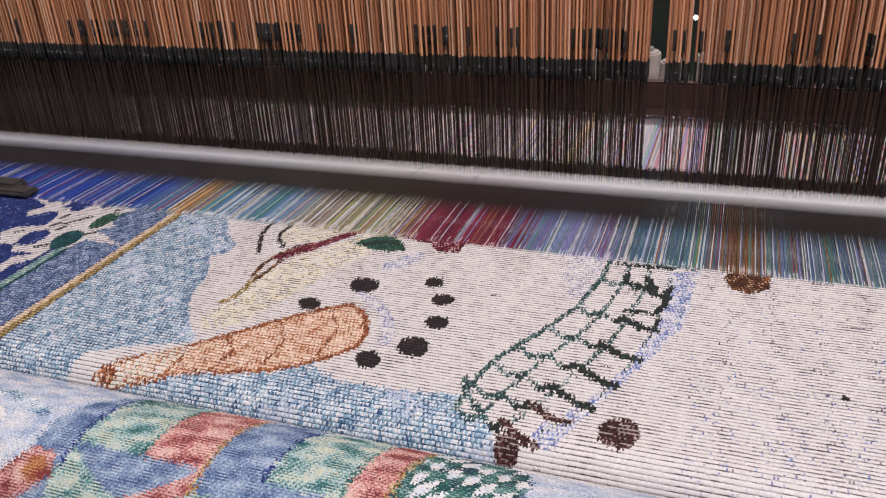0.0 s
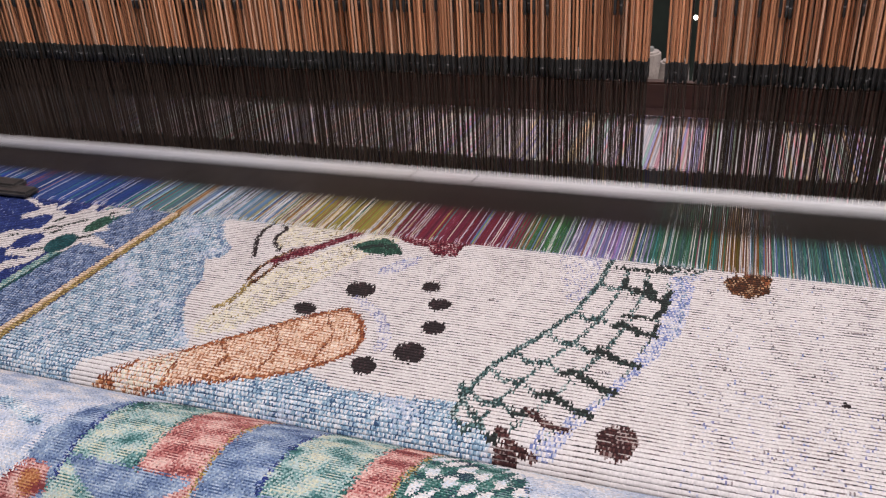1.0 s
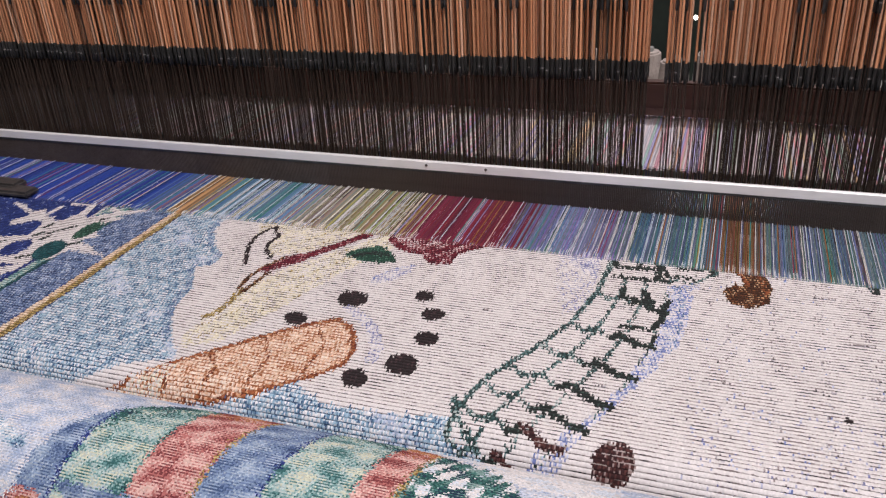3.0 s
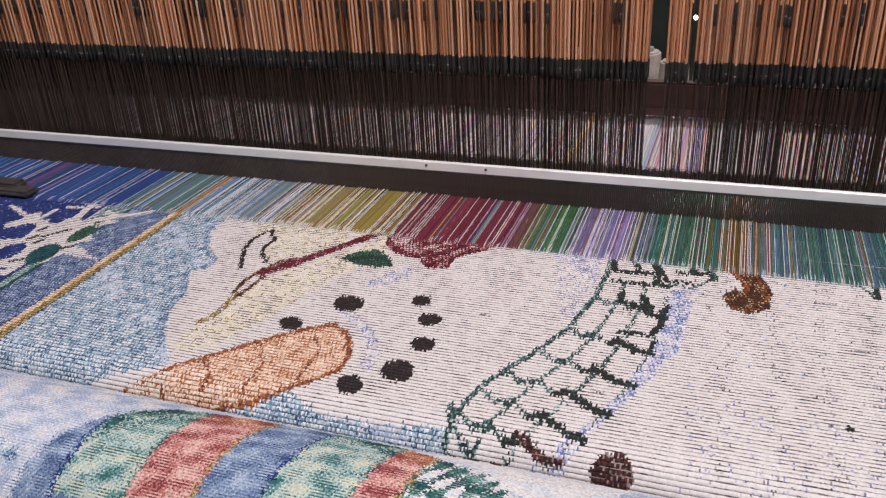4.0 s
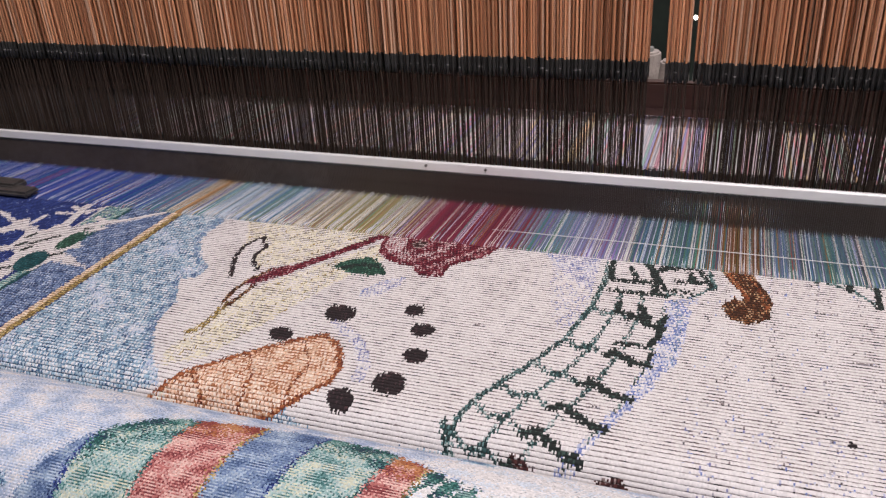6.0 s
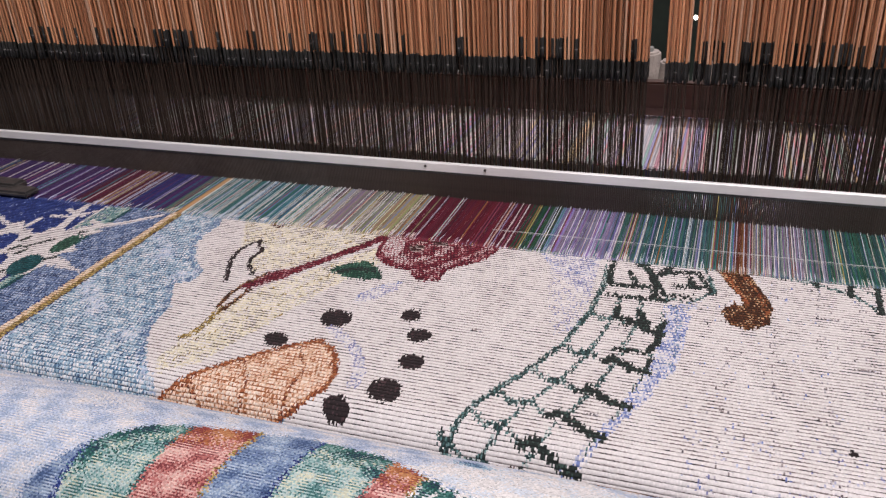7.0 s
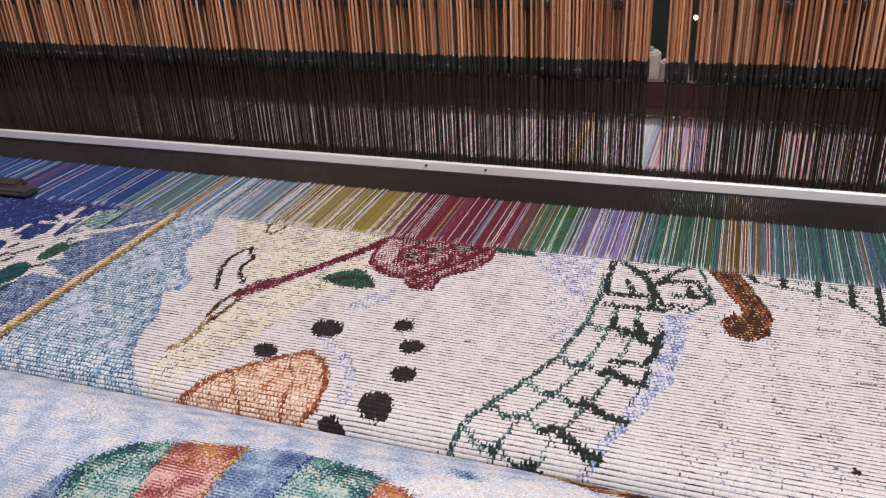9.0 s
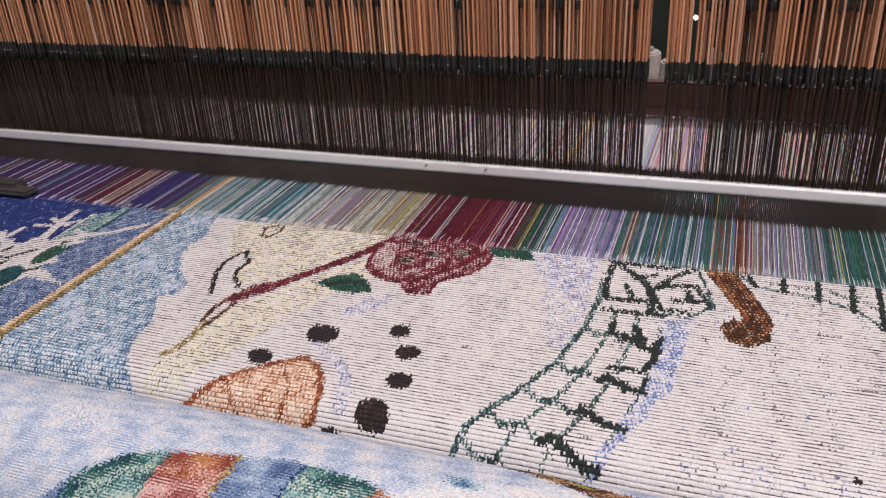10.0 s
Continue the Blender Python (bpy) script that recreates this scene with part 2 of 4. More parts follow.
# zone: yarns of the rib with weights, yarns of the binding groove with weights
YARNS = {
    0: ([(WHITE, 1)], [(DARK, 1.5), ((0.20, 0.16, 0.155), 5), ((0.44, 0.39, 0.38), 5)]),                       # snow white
    1: ([((0.05, 0.10, 0.20), 1.6), ((0.15, 0.26, 0.38), 2.5), ((0.32, 0.45, 0.57), 4), ((0.50, 0.59, 0.67), 3), ((0.75, 0.74, 0.76), 5)], [((0.04, 0.08, 0.15), 4), ((0.20, 0.30, 0.40), 3)]),  # sky
    2: ([((0.60, 0.52, 0.38), 0.25), ((0.77, 0.71, 0.58), 5), (WHITE, 5)], [((0.10, 0.07, 0.04), 3), ((0.6, 0.52, 0.36), 3)]),         # cream hat
    3: ([((0.045, 0.010, 0.016), 2), ((0.14, 0.012, 0.023), 5), ((0.23, 0.035, 0.05), 2), ((0.5, 0.25, 0.27), 0.8)], [((0.07, 0.01, 0.02), 1)]),  # burgundy
    4: ([((0.17, 0.02, 0.035), 1.5), ((0.52, 0.30, 0.31), 3), (WHITE, 4)], [((0.12, 0.02, 0.03), 1)]),       # rose pink
    5: ([((0.018, 0.04, 0.03), 2), ((0.022, 0.07, 0.045), 4), ((0.09, 0.19, 0.14), 1.5)], [((0.02, 0.05, 0.04), 1)]),                  # leaf green
    6: ([((0.20, 0.20, 0.37), 1.0), ((0.46, 0.46, 0.60), 2), (WHITE, 6)], [((0.16, 0.16, 0.30), 3), ((0.6, 0.57, 0.6), 2)]),          # lilac shade
    7: ([((0.028, 0.020, 0.022), 6), ((0.07, 0.04, 0.045), 1)], [((0.02, 0.015, 0.015), 1)]),              # coal
    8: ([((0.36, 0.14, 0.065), 2.8), ((0.68, 0.41, 0.28), 3), ((0.80, 0.57, 0.44), 4.5), ((0.84, 0.70, 0.60), 4)], [((0.30, 0.10, 0.04), 3), ((0.6, 0.4, 0.28), 2)]),  # carrot
    9: ([((0.13, 0.03, 0.02), 2), ((0.25, 0.07, 0.03), 3), ((0.37, 0.12, 0.05), 3), ((0.60, 0.32, 0.17), 1.5)], [((0.16, 0.05, 0.02), 1)]),                   # rust outline
    10: ([((0.022, 0.032, 0.032), 3), ((0.035, 0.075, 0.075), 2.5), ((0.12, 0.21, 0.21), 2.2), ((0.48, 0.53, 0.52), 2)], [((0.03, 0.06, 0.06), 1)]),  # scarf green
    11: ([((0.022, 0.028, 0.026), 5), ((0.05, 0.08, 0.07), 1)], [((0.02, 0.02, 0.02), 1)]),                # scarf black
    12: ([((0.035, 0.016, 0.011), 3), ((0.085, 0.028, 0.015), 4), ((0.20, 0.075, 0.03), 2), ((0.52, 0.33, 0.20), 1.5)], [((0.04, 0.02, 0.01), 1)]),  # brown button
    29: ([((0.06, 0.010, 0.018), 2), ((0.16, 0.016, 0.028), 4), ((0.32, 0.09, 0.11), 1.5), ((0.66, 0.50, 0.50), 3)], [((0.07, 0.01, 0.02), 3), ((0.3, 0.12, 0.13), 1)]),  # mottled rose
    13: ([((0.012, 0.022, 0.10), 3), ((0.020, 0.036, 0.17), 5), ((0.05, 0.08, 0.28), 2), ((0.35, 0.4, 0.6), 0.4)], [((0.015, 0.025, 0.11), 1)]),  # navy
    14: ([((0.03, 0.05, 0.12), 2.5), ((0.10, 0.15, 0.29), 4), ((0.24, 0.31, 0.47), 4), ((0.50, 0.54, 0.66), 2)], [((0.03, 0.05, 0.11), 2), ((0.12, 0.17, 0.3), 1)]),  # slate panel
    15: ([((0.20, 0.13, 0.06), 2), ((0.52, 0.34, 0.16), 3), ((0.72, 0.56, 0.38), 3)], [((0.2, 0.12, 0.05), 1)]),  # gold cord
    26: ([((0.60, 0.41, 0.26), 2), ((0.78, 0.60, 0.46), 4), ((0.82, 0.70, 0.58), 3)], [((0.30, 0.19, 0.10), 1)]),  # pale cord
    27: ([((0.30, 0.25, 0.25), 3), ((0.50, 0.46, 0.50), 3), ((0.10, 0.08, 0.09), 1)], [(DARK, 2), ((0.2, 0.18, 0.2), 2)]),  # stray floats
    28: ([((0.04, 0.016, 0.017), 4), ((0.09, 0.034, 0.032), 3), ((0.30, 0.22, 0.21), 1)], [((0.03, 0.012, 0.012), 2), ((0.45, 0.38, 0.36), 2)]),  # dark button
    16: ([((0.010, 0.022, 0.028), 3), ((0.012, 0.055, 0.065), 4), ((0.05, 0.14, 0.15), 1.5)], [((0.01, 0.07, 0.08), 1)]),                   # teal
    17: ([((0.17, 0.21, 0.44), 2.2), ((0.48, 0.50, 0.66), 2.5), (WHITE, 5)], [((0.12, 0.16, 0.36), 2), ((0.5, 0.5, 0.6), 2)]),  # blue shade
    18: ([((0.40, 0.27, 0.08), 3), ((0.55, 0.42, 0.2), 2), ((0.16, 0.10, 0.03), 3)], [((0.1, 0.07, 0.03), 1)]),   # olive gold
    19: ([((0.34, 0.41, 0.57), 2.5), ((0.49, 0.54, 0.66), 4), ((0.60, 0.62, 0.70), 4), ((0.72, 0.67, 0.67), 1.5)], [((0.34, 0.41, 0.56), 3), ((0.55, 0.58, 0.65), 3)]),  # pale sky
    20: ([((0.06, 0.10, 0.21), 2), ((0.15, 0.21, 0.36), 4), ((0.24, 0.32, 0.46), 4), ((0.40, 0.47, 0.58), 2.5)], [((0.08, 0.13, 0.24), 1)]),  # hat blue
    21: ([((0.04, 0.13, 0.13), 1.5), ((0.14, 0.28, 0.28), 2.5), ((0.32, 0.46, 0.45), 2.5), ((0.48, 0.56, 0.55), 3), ((0.60, 0.60, 0.47), 2)], [((0.05, 0.14, 0.14), 1)]),  # hat green
    22: ([((0.20, 0.045, 0.05), 2), ((0.44, 0.15, 0.14), 3), ((0.62, 0.33, 0.30), 3), ((0.72, 0.48, 0.43), 2)], [((0.22, 0.06, 0.05), 1)]),  # hat red
    23: ([((0.02, 0.035, 0.07), 1.5), ((0.02, 0.08, 0.075), 4), ((0.06, 0.18, 0.16), 3), ((0.24, 0.36, 0.34), 2)], [((0.01, 0.04, 0.04), 1)]),  # deep green
    24: ([((0.22, 0.045, 0.04), 2), ((0.36, 0.12, 0.05), 3), ((0.52, 0.24, 0.11), 2)], [((0.2, 0.06, 0.03), 1)]),   # orange rim
    25: ([((0.74, 0.70, 0.70), 5), ((0.62, 0.66, 0.74), 2)], [((0.45, 0.43, 0.46), 2)]),                   # soft white
}


def blotches(shape, rng, size):
    """Smooth random patches over rows and cells; size in cells."""
    r, c = np.meshgrid(np.arange(shape[0]) * 2.5, np.arange(shape[1]), indexing="ij")
    out = np.zeros(shape)
    for _ in range(9):
        a, k = rng.uniform(0, 2 * np.pi), 2 * np.pi / (size * rng.uniform(0.6, 2.0))
        out += np.sin(k * (np.cos(a) * r + np.sin(a) * c) + rng.uniform(0, 6.3))
    return out / 2.1


def dyes(zone, rng, groove, soft=False):
    out = np.zeros((*zone.shape, 3), np.float32)
    tone = rng.normal(0, 1, zone.shape)
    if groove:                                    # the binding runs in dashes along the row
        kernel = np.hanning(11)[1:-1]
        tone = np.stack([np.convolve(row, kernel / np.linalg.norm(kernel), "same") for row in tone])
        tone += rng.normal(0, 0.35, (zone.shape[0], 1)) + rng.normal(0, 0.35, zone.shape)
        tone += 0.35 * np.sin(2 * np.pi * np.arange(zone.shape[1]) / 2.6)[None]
    else:                                         # floats step sideways from row to row, as in twill
        r, c = np.indices(zone.shape)
        tone = 0.65 * tone + 0.85 * np.sin(2 * np.pi * (c / 3.0 + r * 0.37))
    tone += blotches(zone.shape, rng, 16.0 if soft else 9.0) * (1.3 if soft else 0.6)
    for z in np.unique(zone):
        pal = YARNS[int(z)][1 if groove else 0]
        w = np.cumsum([p[1] for p in pal]) / sum(p[1] for p in pal)
        m = zone == z
        rank = np.argsort(np.argsort(tone[m])) / max(1, m.sum())
        pick = np.minimum(np.searchsorted(w, rank, side="right"), len(pal) - 1)
        out[m] = np.array([p[0] for p in pal], np.float32)[pick]
    shade = rng.uniform(0.80, 1.12, zone.shape)
    shade = np.where(zone == 0, 0.5 + 0.5 * shade, shade)
    return out * shade[..., None].astype(np.float32)


def snowman_zones(u, v, rng):
    """The winter picture of the throw on the loom."""
    ju = u + rng.normal(0, 0.35, u.shape)         # ragged steps of the weave
    d = Draft(ju, v + rng.normal(0, 1.0, v.shape))
    # border panel, flake and gold cord
    sky_edge = [(-365, 67), (-363, 55), (-354, 27), (-355, 10), (-351, -6), (-337, -25), (-323, -38), (-321, -52), (-332, -58), (-321, -76), (-314, -87), (-316, -86), (-312, -110), (-297, -133), (-278, -154)] + [(-277, -157),
                (-308, -169), (-333, -183), (-350, -240), (-400, -240), (-400, 64)]
    d.where(d.inside(sky_edge), 1)
    d.where(d.inside(sky_edge) & d.near(sky_edge[1:14], 10) & (rng.random(u.shape) < 0.45), 20)
    puff = np.sin(u / 9 + 2 * np.sin(v / 13)) + np.sin(v / 11 + u / 17) + rng.normal(0, 0.5, u.shape)
    d.where((d.zone == 1) & (puff > 1.7), 19)
    d.where(d.u < -396, 14)
    d.where(d.u < -447, 13)
    d.where(np.abs(d.u - (-447)) < 4.5, 21)
    d.where(np.abs(d.u - (-443)) < 1.6, 16)
    d.where(d.inside([(-467, 1), (-468, 24), (-466, 43), (-454, 50), (-450, 33), (-453, 10), (-460, -4)]) & (rng.random(u.shape) < 0.8), 21)
    flake = [(-540, -2), (-522, -7), (-514, 1), (-505, -12), (-484, -8), (-478, 0), (-466, -6), (-455, -1), (-437, 0), (-441, -9), (-447, -11), (-444, -25), (-432, -33), (-444, -42), (-426, -50), (-404, -61), (-424, -59), (-440, -58), (-443, -73), (-455, -76), (-455, -93), (-464, -105), (-463, -116), (-472, -107), (-474, -95), (-460, -85), (-482, -87), (-489, -77), (-502, -78), (-517, -63), (-511, -51), (-490, -44), (-494, -29), (-513, -26), (-519, -32), (-526, -25), (-520, -16), (-522, -7)]
    d.where(d.inside(flake), 0)
    for stroke, width in (
            ([(-485, 43), (-483, 25), (-477, 3), (-473, -12)], 6.5),
            ([(-499, 14), (-483, 16), (-469, 29)], 4.5),
            ([(-494, 27), (-473, 19)], 4.5),
            ([(-467, -13), (-450, 4), (-440, 10)], 8.0),
            ([(-441, 9), (-428, 18), (-411, 34)], 5.0),
            ([(-459, 14), (-447, 8)], 5.0),
            ([(-467, 42), (-466, 16), (-465, -11)], 1.8),
            ([(-507, -17), (-539, 2)], 3.0),
            ([(-513, -24), (-505, -8), (-505, 7)], 4.5),
            ([(-550, 5), (-524, -7), (-501, -15)], 4.5),
            ([(-500, -56), (-479, -44), (-458, -39)], 5.5)):
        d.where(d.near(stroke, width), 0)
    d.where(d.oval((-502, -33), (-499, -21), (-511, -26)), 13)
    d.where(d.oval((-483, -64), (-479, -52), (-492, -58)), 13)
    d.where(d.oval((-450, -26), (-448, -12), (-457, -20)), 5)
    d.where(d.oval((-455, -61), (-451, -48), (-465, -53)), 16)
    d.where(d.oval((-490, -3), (-488, 9), (-498, 3)), 13)
    for stroke in (
            [(-489, -30), (-486, -22)],
            [(-486, -44), (-482, -38)],
            [(-478, -38), (-472, -31), (-464, -21)],
            [(-475, -49), (-472, -42)],
            [(-447, -51), (-440, -45)],
            [(-470, -77), (-463, -72)],
            [(-504, -60), (-500, -56)],
            [(-453, -6), (-449, -4)]):
        d.where(d.near(stroke, 3.2), 11)
    d.where(np.abs(d.u + 399.5) < 5.6, 13)
    d.where(np.abs(d.u + 402.2) < 2.4, 26)
    d.where(np.abs(d.u + 399.3) < 0.9, 15)
    d.where(np.abs(d.u + 396.8) < 2.2, 18)
    # sky under the chin
    low = [(-340, -205), (-308, -199), (-272, -187), (-218, -170), (-200, -159), (-178, -170), (-146, -169), (-109, -164), (-92, -184), (-82, -205), (-70, -260), (-340, -260)]
    d.where(d.inside(low), 1)
    d.where(d.inside(low) & (puff > 1.5), 19)
    # hat, ribbon, curls
    d.where(d.inside([(-340, 64), (-340, 46), (-317, 0), (-289, -30), (-266, -19), (-217, 47), (-214, 64)]), 2)
    d.where(d.inside([(-286, -109), (-275, -54), (-212, 34), (-201, 18), (-230, -42), (-247, -93), (-262, -134), (-280, -146), (-287, -138)]), 2)
    hatch = (d.zone == 2) & (np.abs((d.u - 0.62 * d.v) % 13) < 0.9) & (rng.random(u.shape) < 0.55)
    d.where(hatch, 18)
    d.where(d.near([(-287, -114), (-282, -104), (-282, -91), (-283, -78)], 5) & (rng.random(u.shape) < 0.75), 18)
    d.where(d.near([(-263, -24), (-249, -5), (-230, 24), (-218, 48), (-211, 63)], 8.0), 3)
    d.where(d.inside([(-286, -52), (-284, -42), (-277, -29), (-264, -20), (-258, -24), (-261, -31), (-272, -45), (-279, -53)]), 29)
    for edge in ([(-286, -77), (-287, -59), (-285, -48), (-278, -31)],
                 [(-281, -80), (-279, -68), (-278, -53)]):
        d.where(d.near(edge, 3.0), 12)
    d.where(d.near([(-283, -50), (-277, -42), (-268, -31), (-260, -24)], 6.0), 3)
    curl = [(-300, -46), (-307, -32), (-313, -19), (-315, -6), (-312, 8), (-308, 13), (-305, 4), (-299, -1), (-300, -15), (-296, -24), (-287, -34)]
    d.where(d.inside(curl), 0)
    d.where(d.near(curl, 2.9), 7)
    d.where(d.near([(-312, 39), (-316, 50), (-308, 56), (-303, 56), (-302, 46), (-306, 37), (-312, 39)], 2.6), 12)
    # rose, leaf, petal
    rose = [(-217, 12), (-220, 31), (-218, 53), (-207, 65), (-177, 72), (-154, 67), (-140, 50), (-139, 35), (-147, 17), (-160, 7), (-164, 1), (-164, -11), (-174, -15), (-180, -12), (-185, -4), (-200, -1), (-210, 4)]
    d.where(d.inside(rose), 29)
    d.where(d.inside([(-217, 14), (-219, 31), (-216, 49), (-208, 47), (-203, 30), (-202, 15), (-191, 6), (-202, 5)]), 4)
    d.where(d.near(rose + rose[:1], 2.8), 3)
    d.where(d.near([(-217, 16), (-205, 4), (-188, -1), (-175, 6), (-160, 21), (-152, 35), (-146, 49)], 5.0), 3)
    d.where(d.near([(-199, 19), (-202, 33), (-195, 42), (-183, 36), (-181, 22), (-189, 18), (-196, 23)], 4.0), 3)
    d.where(d.near([(-184, 58), (-167, 44), (-165, 27), (-172, 16)], 3.2), 3)
    d.where(d.near([(-167, 65), (-151, 52), (-153, 37)], 3.4), 3)
    d.where(d.near([(-204, 8), (-186, 11), (-172, 23)], 2.6), 4)
    for x, y, rx, ry in [(-194, 28, 6, 5), (-180, 39, 6, 5), (-161, 45, 7, 6), (-197, 52, 6, 4)]:
        d.where(d.spot(x, y, rx, ry), 28)
    d.where(d.inside([(-240, -17), (-233, -7), (-220, 2), (-207, -7), (-200, -19), (-211, -24), (-225, -23)]), 5)
    d.where(d.near([(-231, -16), (-220, -9), (-207, -11)], 4.0), 11)
    d.where(d.inside([(-204, -51), (-206, -43), (-199, -29), (-186, -21), (-185, -28), (-192, -44)]), 6)
    d.where(d.near([(-204, -51), (-206, -43), (-199, -29), (-186, -21)], 1.6), 17)
    d.where(d.inside([(-150, 65), (-116, 67), (-110, 45), (-138, 45)]), 5)
    d.where(d.inside([(-117, 60), (-70, 71), (-69, 51), (-68, 15), (-67, -13), (-97, 19)]), 6)
    d.where(d.near([(-112, 52), (-104, 33), (-92, 21), (-74, 19), (-71, 47)], 2.0) & (rng.random(u.shape) < 0.8), 17)
    d.where(d.inside([(-97, 19), (-69, 13), (-67, -13), (-68, -49), (-80, -56), (-91, -20)]) & (rng.random(u.shape) < 0.4), 6)
    # coals
    for c, a, b in (((-207.6, -71.2), (-198.3, -68.9), (-203.7, -79.9)), ((-231.5, -101.2), (-224.3, -99.4), (-228, -108)),
                    ((-164.9, -57.7), (-158.9, -56.2), (-162.7, -63.8)), ((-152.7, -76.5), (-145.9, -74.8), (-150.4, -82.9)),
                    ((-147.6, -102.1), (-140.6, -100.3), (-145.2, -109)), ((-151.7, -129.4), (-143.1, -127.1), (-148.1, -138.7)),
                    ((-171.6, -147.2), (-164.7, -145.3), (-168.4, -154.5)), ((67.8, -118.8), (69.5, -118.4), (67.6, -121.3))):
        d.where(d.oval(c, a, b), 7)
    d.where(d.oval((-32.6, -173), (-23, -170.5), (-31.2, -184)), 28)
    d.where(d.oval((-82, -194), (-76, -193), (-81, -203)), 28)
    # carrot
    carrot = [(-320, -197), (-317, -189), (-303, -181), (-276, -160), (-255, -139), (-234, -117), (-215, -101), (-205, -96), (-193, -104),
              (-183, -123), (-183, -138), (-198, -156), (-218, -170), (-247, -180), (-272, -187), (-288, -194), (-308, -201)]
    d.where(d.near([(-205, -82), (-184, -96), (-171, -117), (-169, -143)], 7) & (d.u < -165) & (d.v > -132), 6)
    d.where(d.inside(carrot), 8)
    tip = d.inside(carrot) & (d.u < -272) & (d.v < -160)
    d.where(tip & (rng.random(u.shape) < 0.5), 2)
    d.where(d.near(carrot[3:-3], 3.2), 9)
    d.where(d.near(carrot[-4:] + carrot[:4], 3.2) & (rng.random(u.shape) < 0.45), 9)
    d.where(d.spot(-312, -193, 6, 6) & (rng.random(u.shape) < 0.8), 9)
    for a, b in (((-216, -101), (-201, -156)), ((-240, -123), (-226, -172)), ((-262, -146), (-251, -180)), ((-284, -167), (-276, -188))):
        k = ((a[0] + b[0]) / 2 + 7, (a[1] + b[1]) / 2 + 5)
        d.where(d.near([a, k, b], 2.6) & d.inside(carrot) & (rng.random(u.shape) < 0.62), 9)
    # scarf: rows of pale pebbles outlined in green, black shadows on the far edge
    up = [(-63, 64), (-63, 28), (-61, -10), (-71, -62), (-86, -94), (-102, -124), (-110, -146), (-112, -175)]
    lo = [(-22, 64), (-27, 25), (-22, -21), (-26, -70), (-33, -113), (-44, -143), (-54, -164), (-70, -185)]
    d.where(d.inside([(-20, -10), (-8, -19), (-12, -64), (-22, -100), (-40, -140), (-60, -190), (-72, -190), (-36, -109), (-24, -62)]), 17)
    d.where(d.inside(up + lo[::-1]), 0)
    steps = 9
    rail = {}
    for b in range(4):
        f = b / 3
        pts = []
        for i in range(steps + 1):
            k = i / steps * (len(up) - 1)
            j = min(int(k), len(up) - 2)
            k -= j
            p = [up[j][n] + (up[j + 1][n] - up[j][n]) * k for n in (0, 1)]
            q = [lo[j][n] + (lo[j + 1][n] - lo[j][n]) * k for n in (0, 1)]
            pts.append((p[0] + (q[0] - p[0]) * f, p[1] + (q[1] - p[1]) * f + 1.2 * math.sin(i * 2.1 + b)))
        rail[b] = pts
        d.where(d.near(pts, (3.4, 2.8, 2.8, 2.2)[b]) & (rng.random(u.shape) < (0.95, 0.72, 0.7, 0.5)[b]), 10)
    for i in range(1, steps + 1):
        for b in range(3):
            p, q = rail[b][i], rail[b + 1][i]
            mid = ((p[0] + q[0]) / 2 + 1.0, (p[1] + q[1]) / 2 - 5)
            if b < 2:
                d.where(d.near([p, mid, q], 3.2) & (rng.random(u.shape) < 0.8), 10)
                d.where(d.near([mid, q], 4.4), 10 if b == 0 else 11)
            else:
                d.where(d.near([(p[0] - 3, p[1] + 2), mid, (q[0] + 1, q[1] - 4)], 5.2 if i < 7 else 4.4), 11 if i < 8 else 28)
                d.where(d.near([q, (q[0] + 2, q[1] + 9)], 3.0), 11 if i < 5 else 17)
    d.where(d.near([(-115, -150), (-109, -164), (-97, -178)], 4.2) & (rng.random(u.shape) < 0.85), 10)
    # knot of the scarf, and the pebbles near it
    d.where(d.inside([(-67, 54), (-45, 68), (-10, 68), (6, 14), (-10, -6), (-26, -1), (-57, -9)]), 0)
    d.where(d.inside([(-25, -10), (-3, 0), (-11, -16), (-9, -45), (-12, -78), (-19, -82), (-17, -47)]) & (rng.random(u.shape) < 0.7), 17)
    d.where(d.near([(-18, -10), (-14, -30), (-14, -54), (-16, -79)], 4.0) & (rng.random(u.shape) < 0.25), 20)
    for stroke in (
            [(-61, 58), (-42, 38), (-35, 29), (-30, -2)],
            [(-60, 28), (-58, 8), (-36, 10)],
            [(-48, 26), (-43, 13)],
            [(-57, -5), (-32, -5)],
            [(-36, 29), (-25, 3), (-10, 3)],
            [(-26, 30), (-8, 36), (3, 11)],
            [(-20, 15), (-4, 17)],
            [(-31, 25), (-23, 42), (-7, 60)],
            [(-57, 56), (-26, 55), (-14, 61)],
            [(-12, 29), (-9, 15)],
            [(-60, 50), (-60, 28)],
            [(-44, 37), (-33, 44)]):
        d.where(d.near(stroke, 4.4) & (rng.random(u.shape) < 0.92), 11)
    d.where(d.near([(-8, 58), (4, 14), (-10, -3), (-23, -1)], 2.2), 10)
    for stroke in [[(-49, -18), (-49, -30), (-30, -31)], [(-37, -20), (-31, -33)], [(-24, -33), (-23, -49), (-28, -62), (-44, -62)]]:
        d.where(d.near(stroke, 4.2), 11)
    # crook handle
    d.where(d.inside([(-5, 66), (11, 67), (25, 34), (36, 4), (34, -17), (23, -26), (12, -21), (8, -10), (13, -1), (18, -4), (20, 6), (11, 25), (-3, 54)]), 12)
    d.where(d.near([(10, 59), (25, 26), (33, 1), (31, -15)], 3.0) & (rng.random(u.shape) < 0.45), 9)
    d.where(d.near([(1, 56), (12, 29), (22, 5), (23, -9)], 2.2), 9)
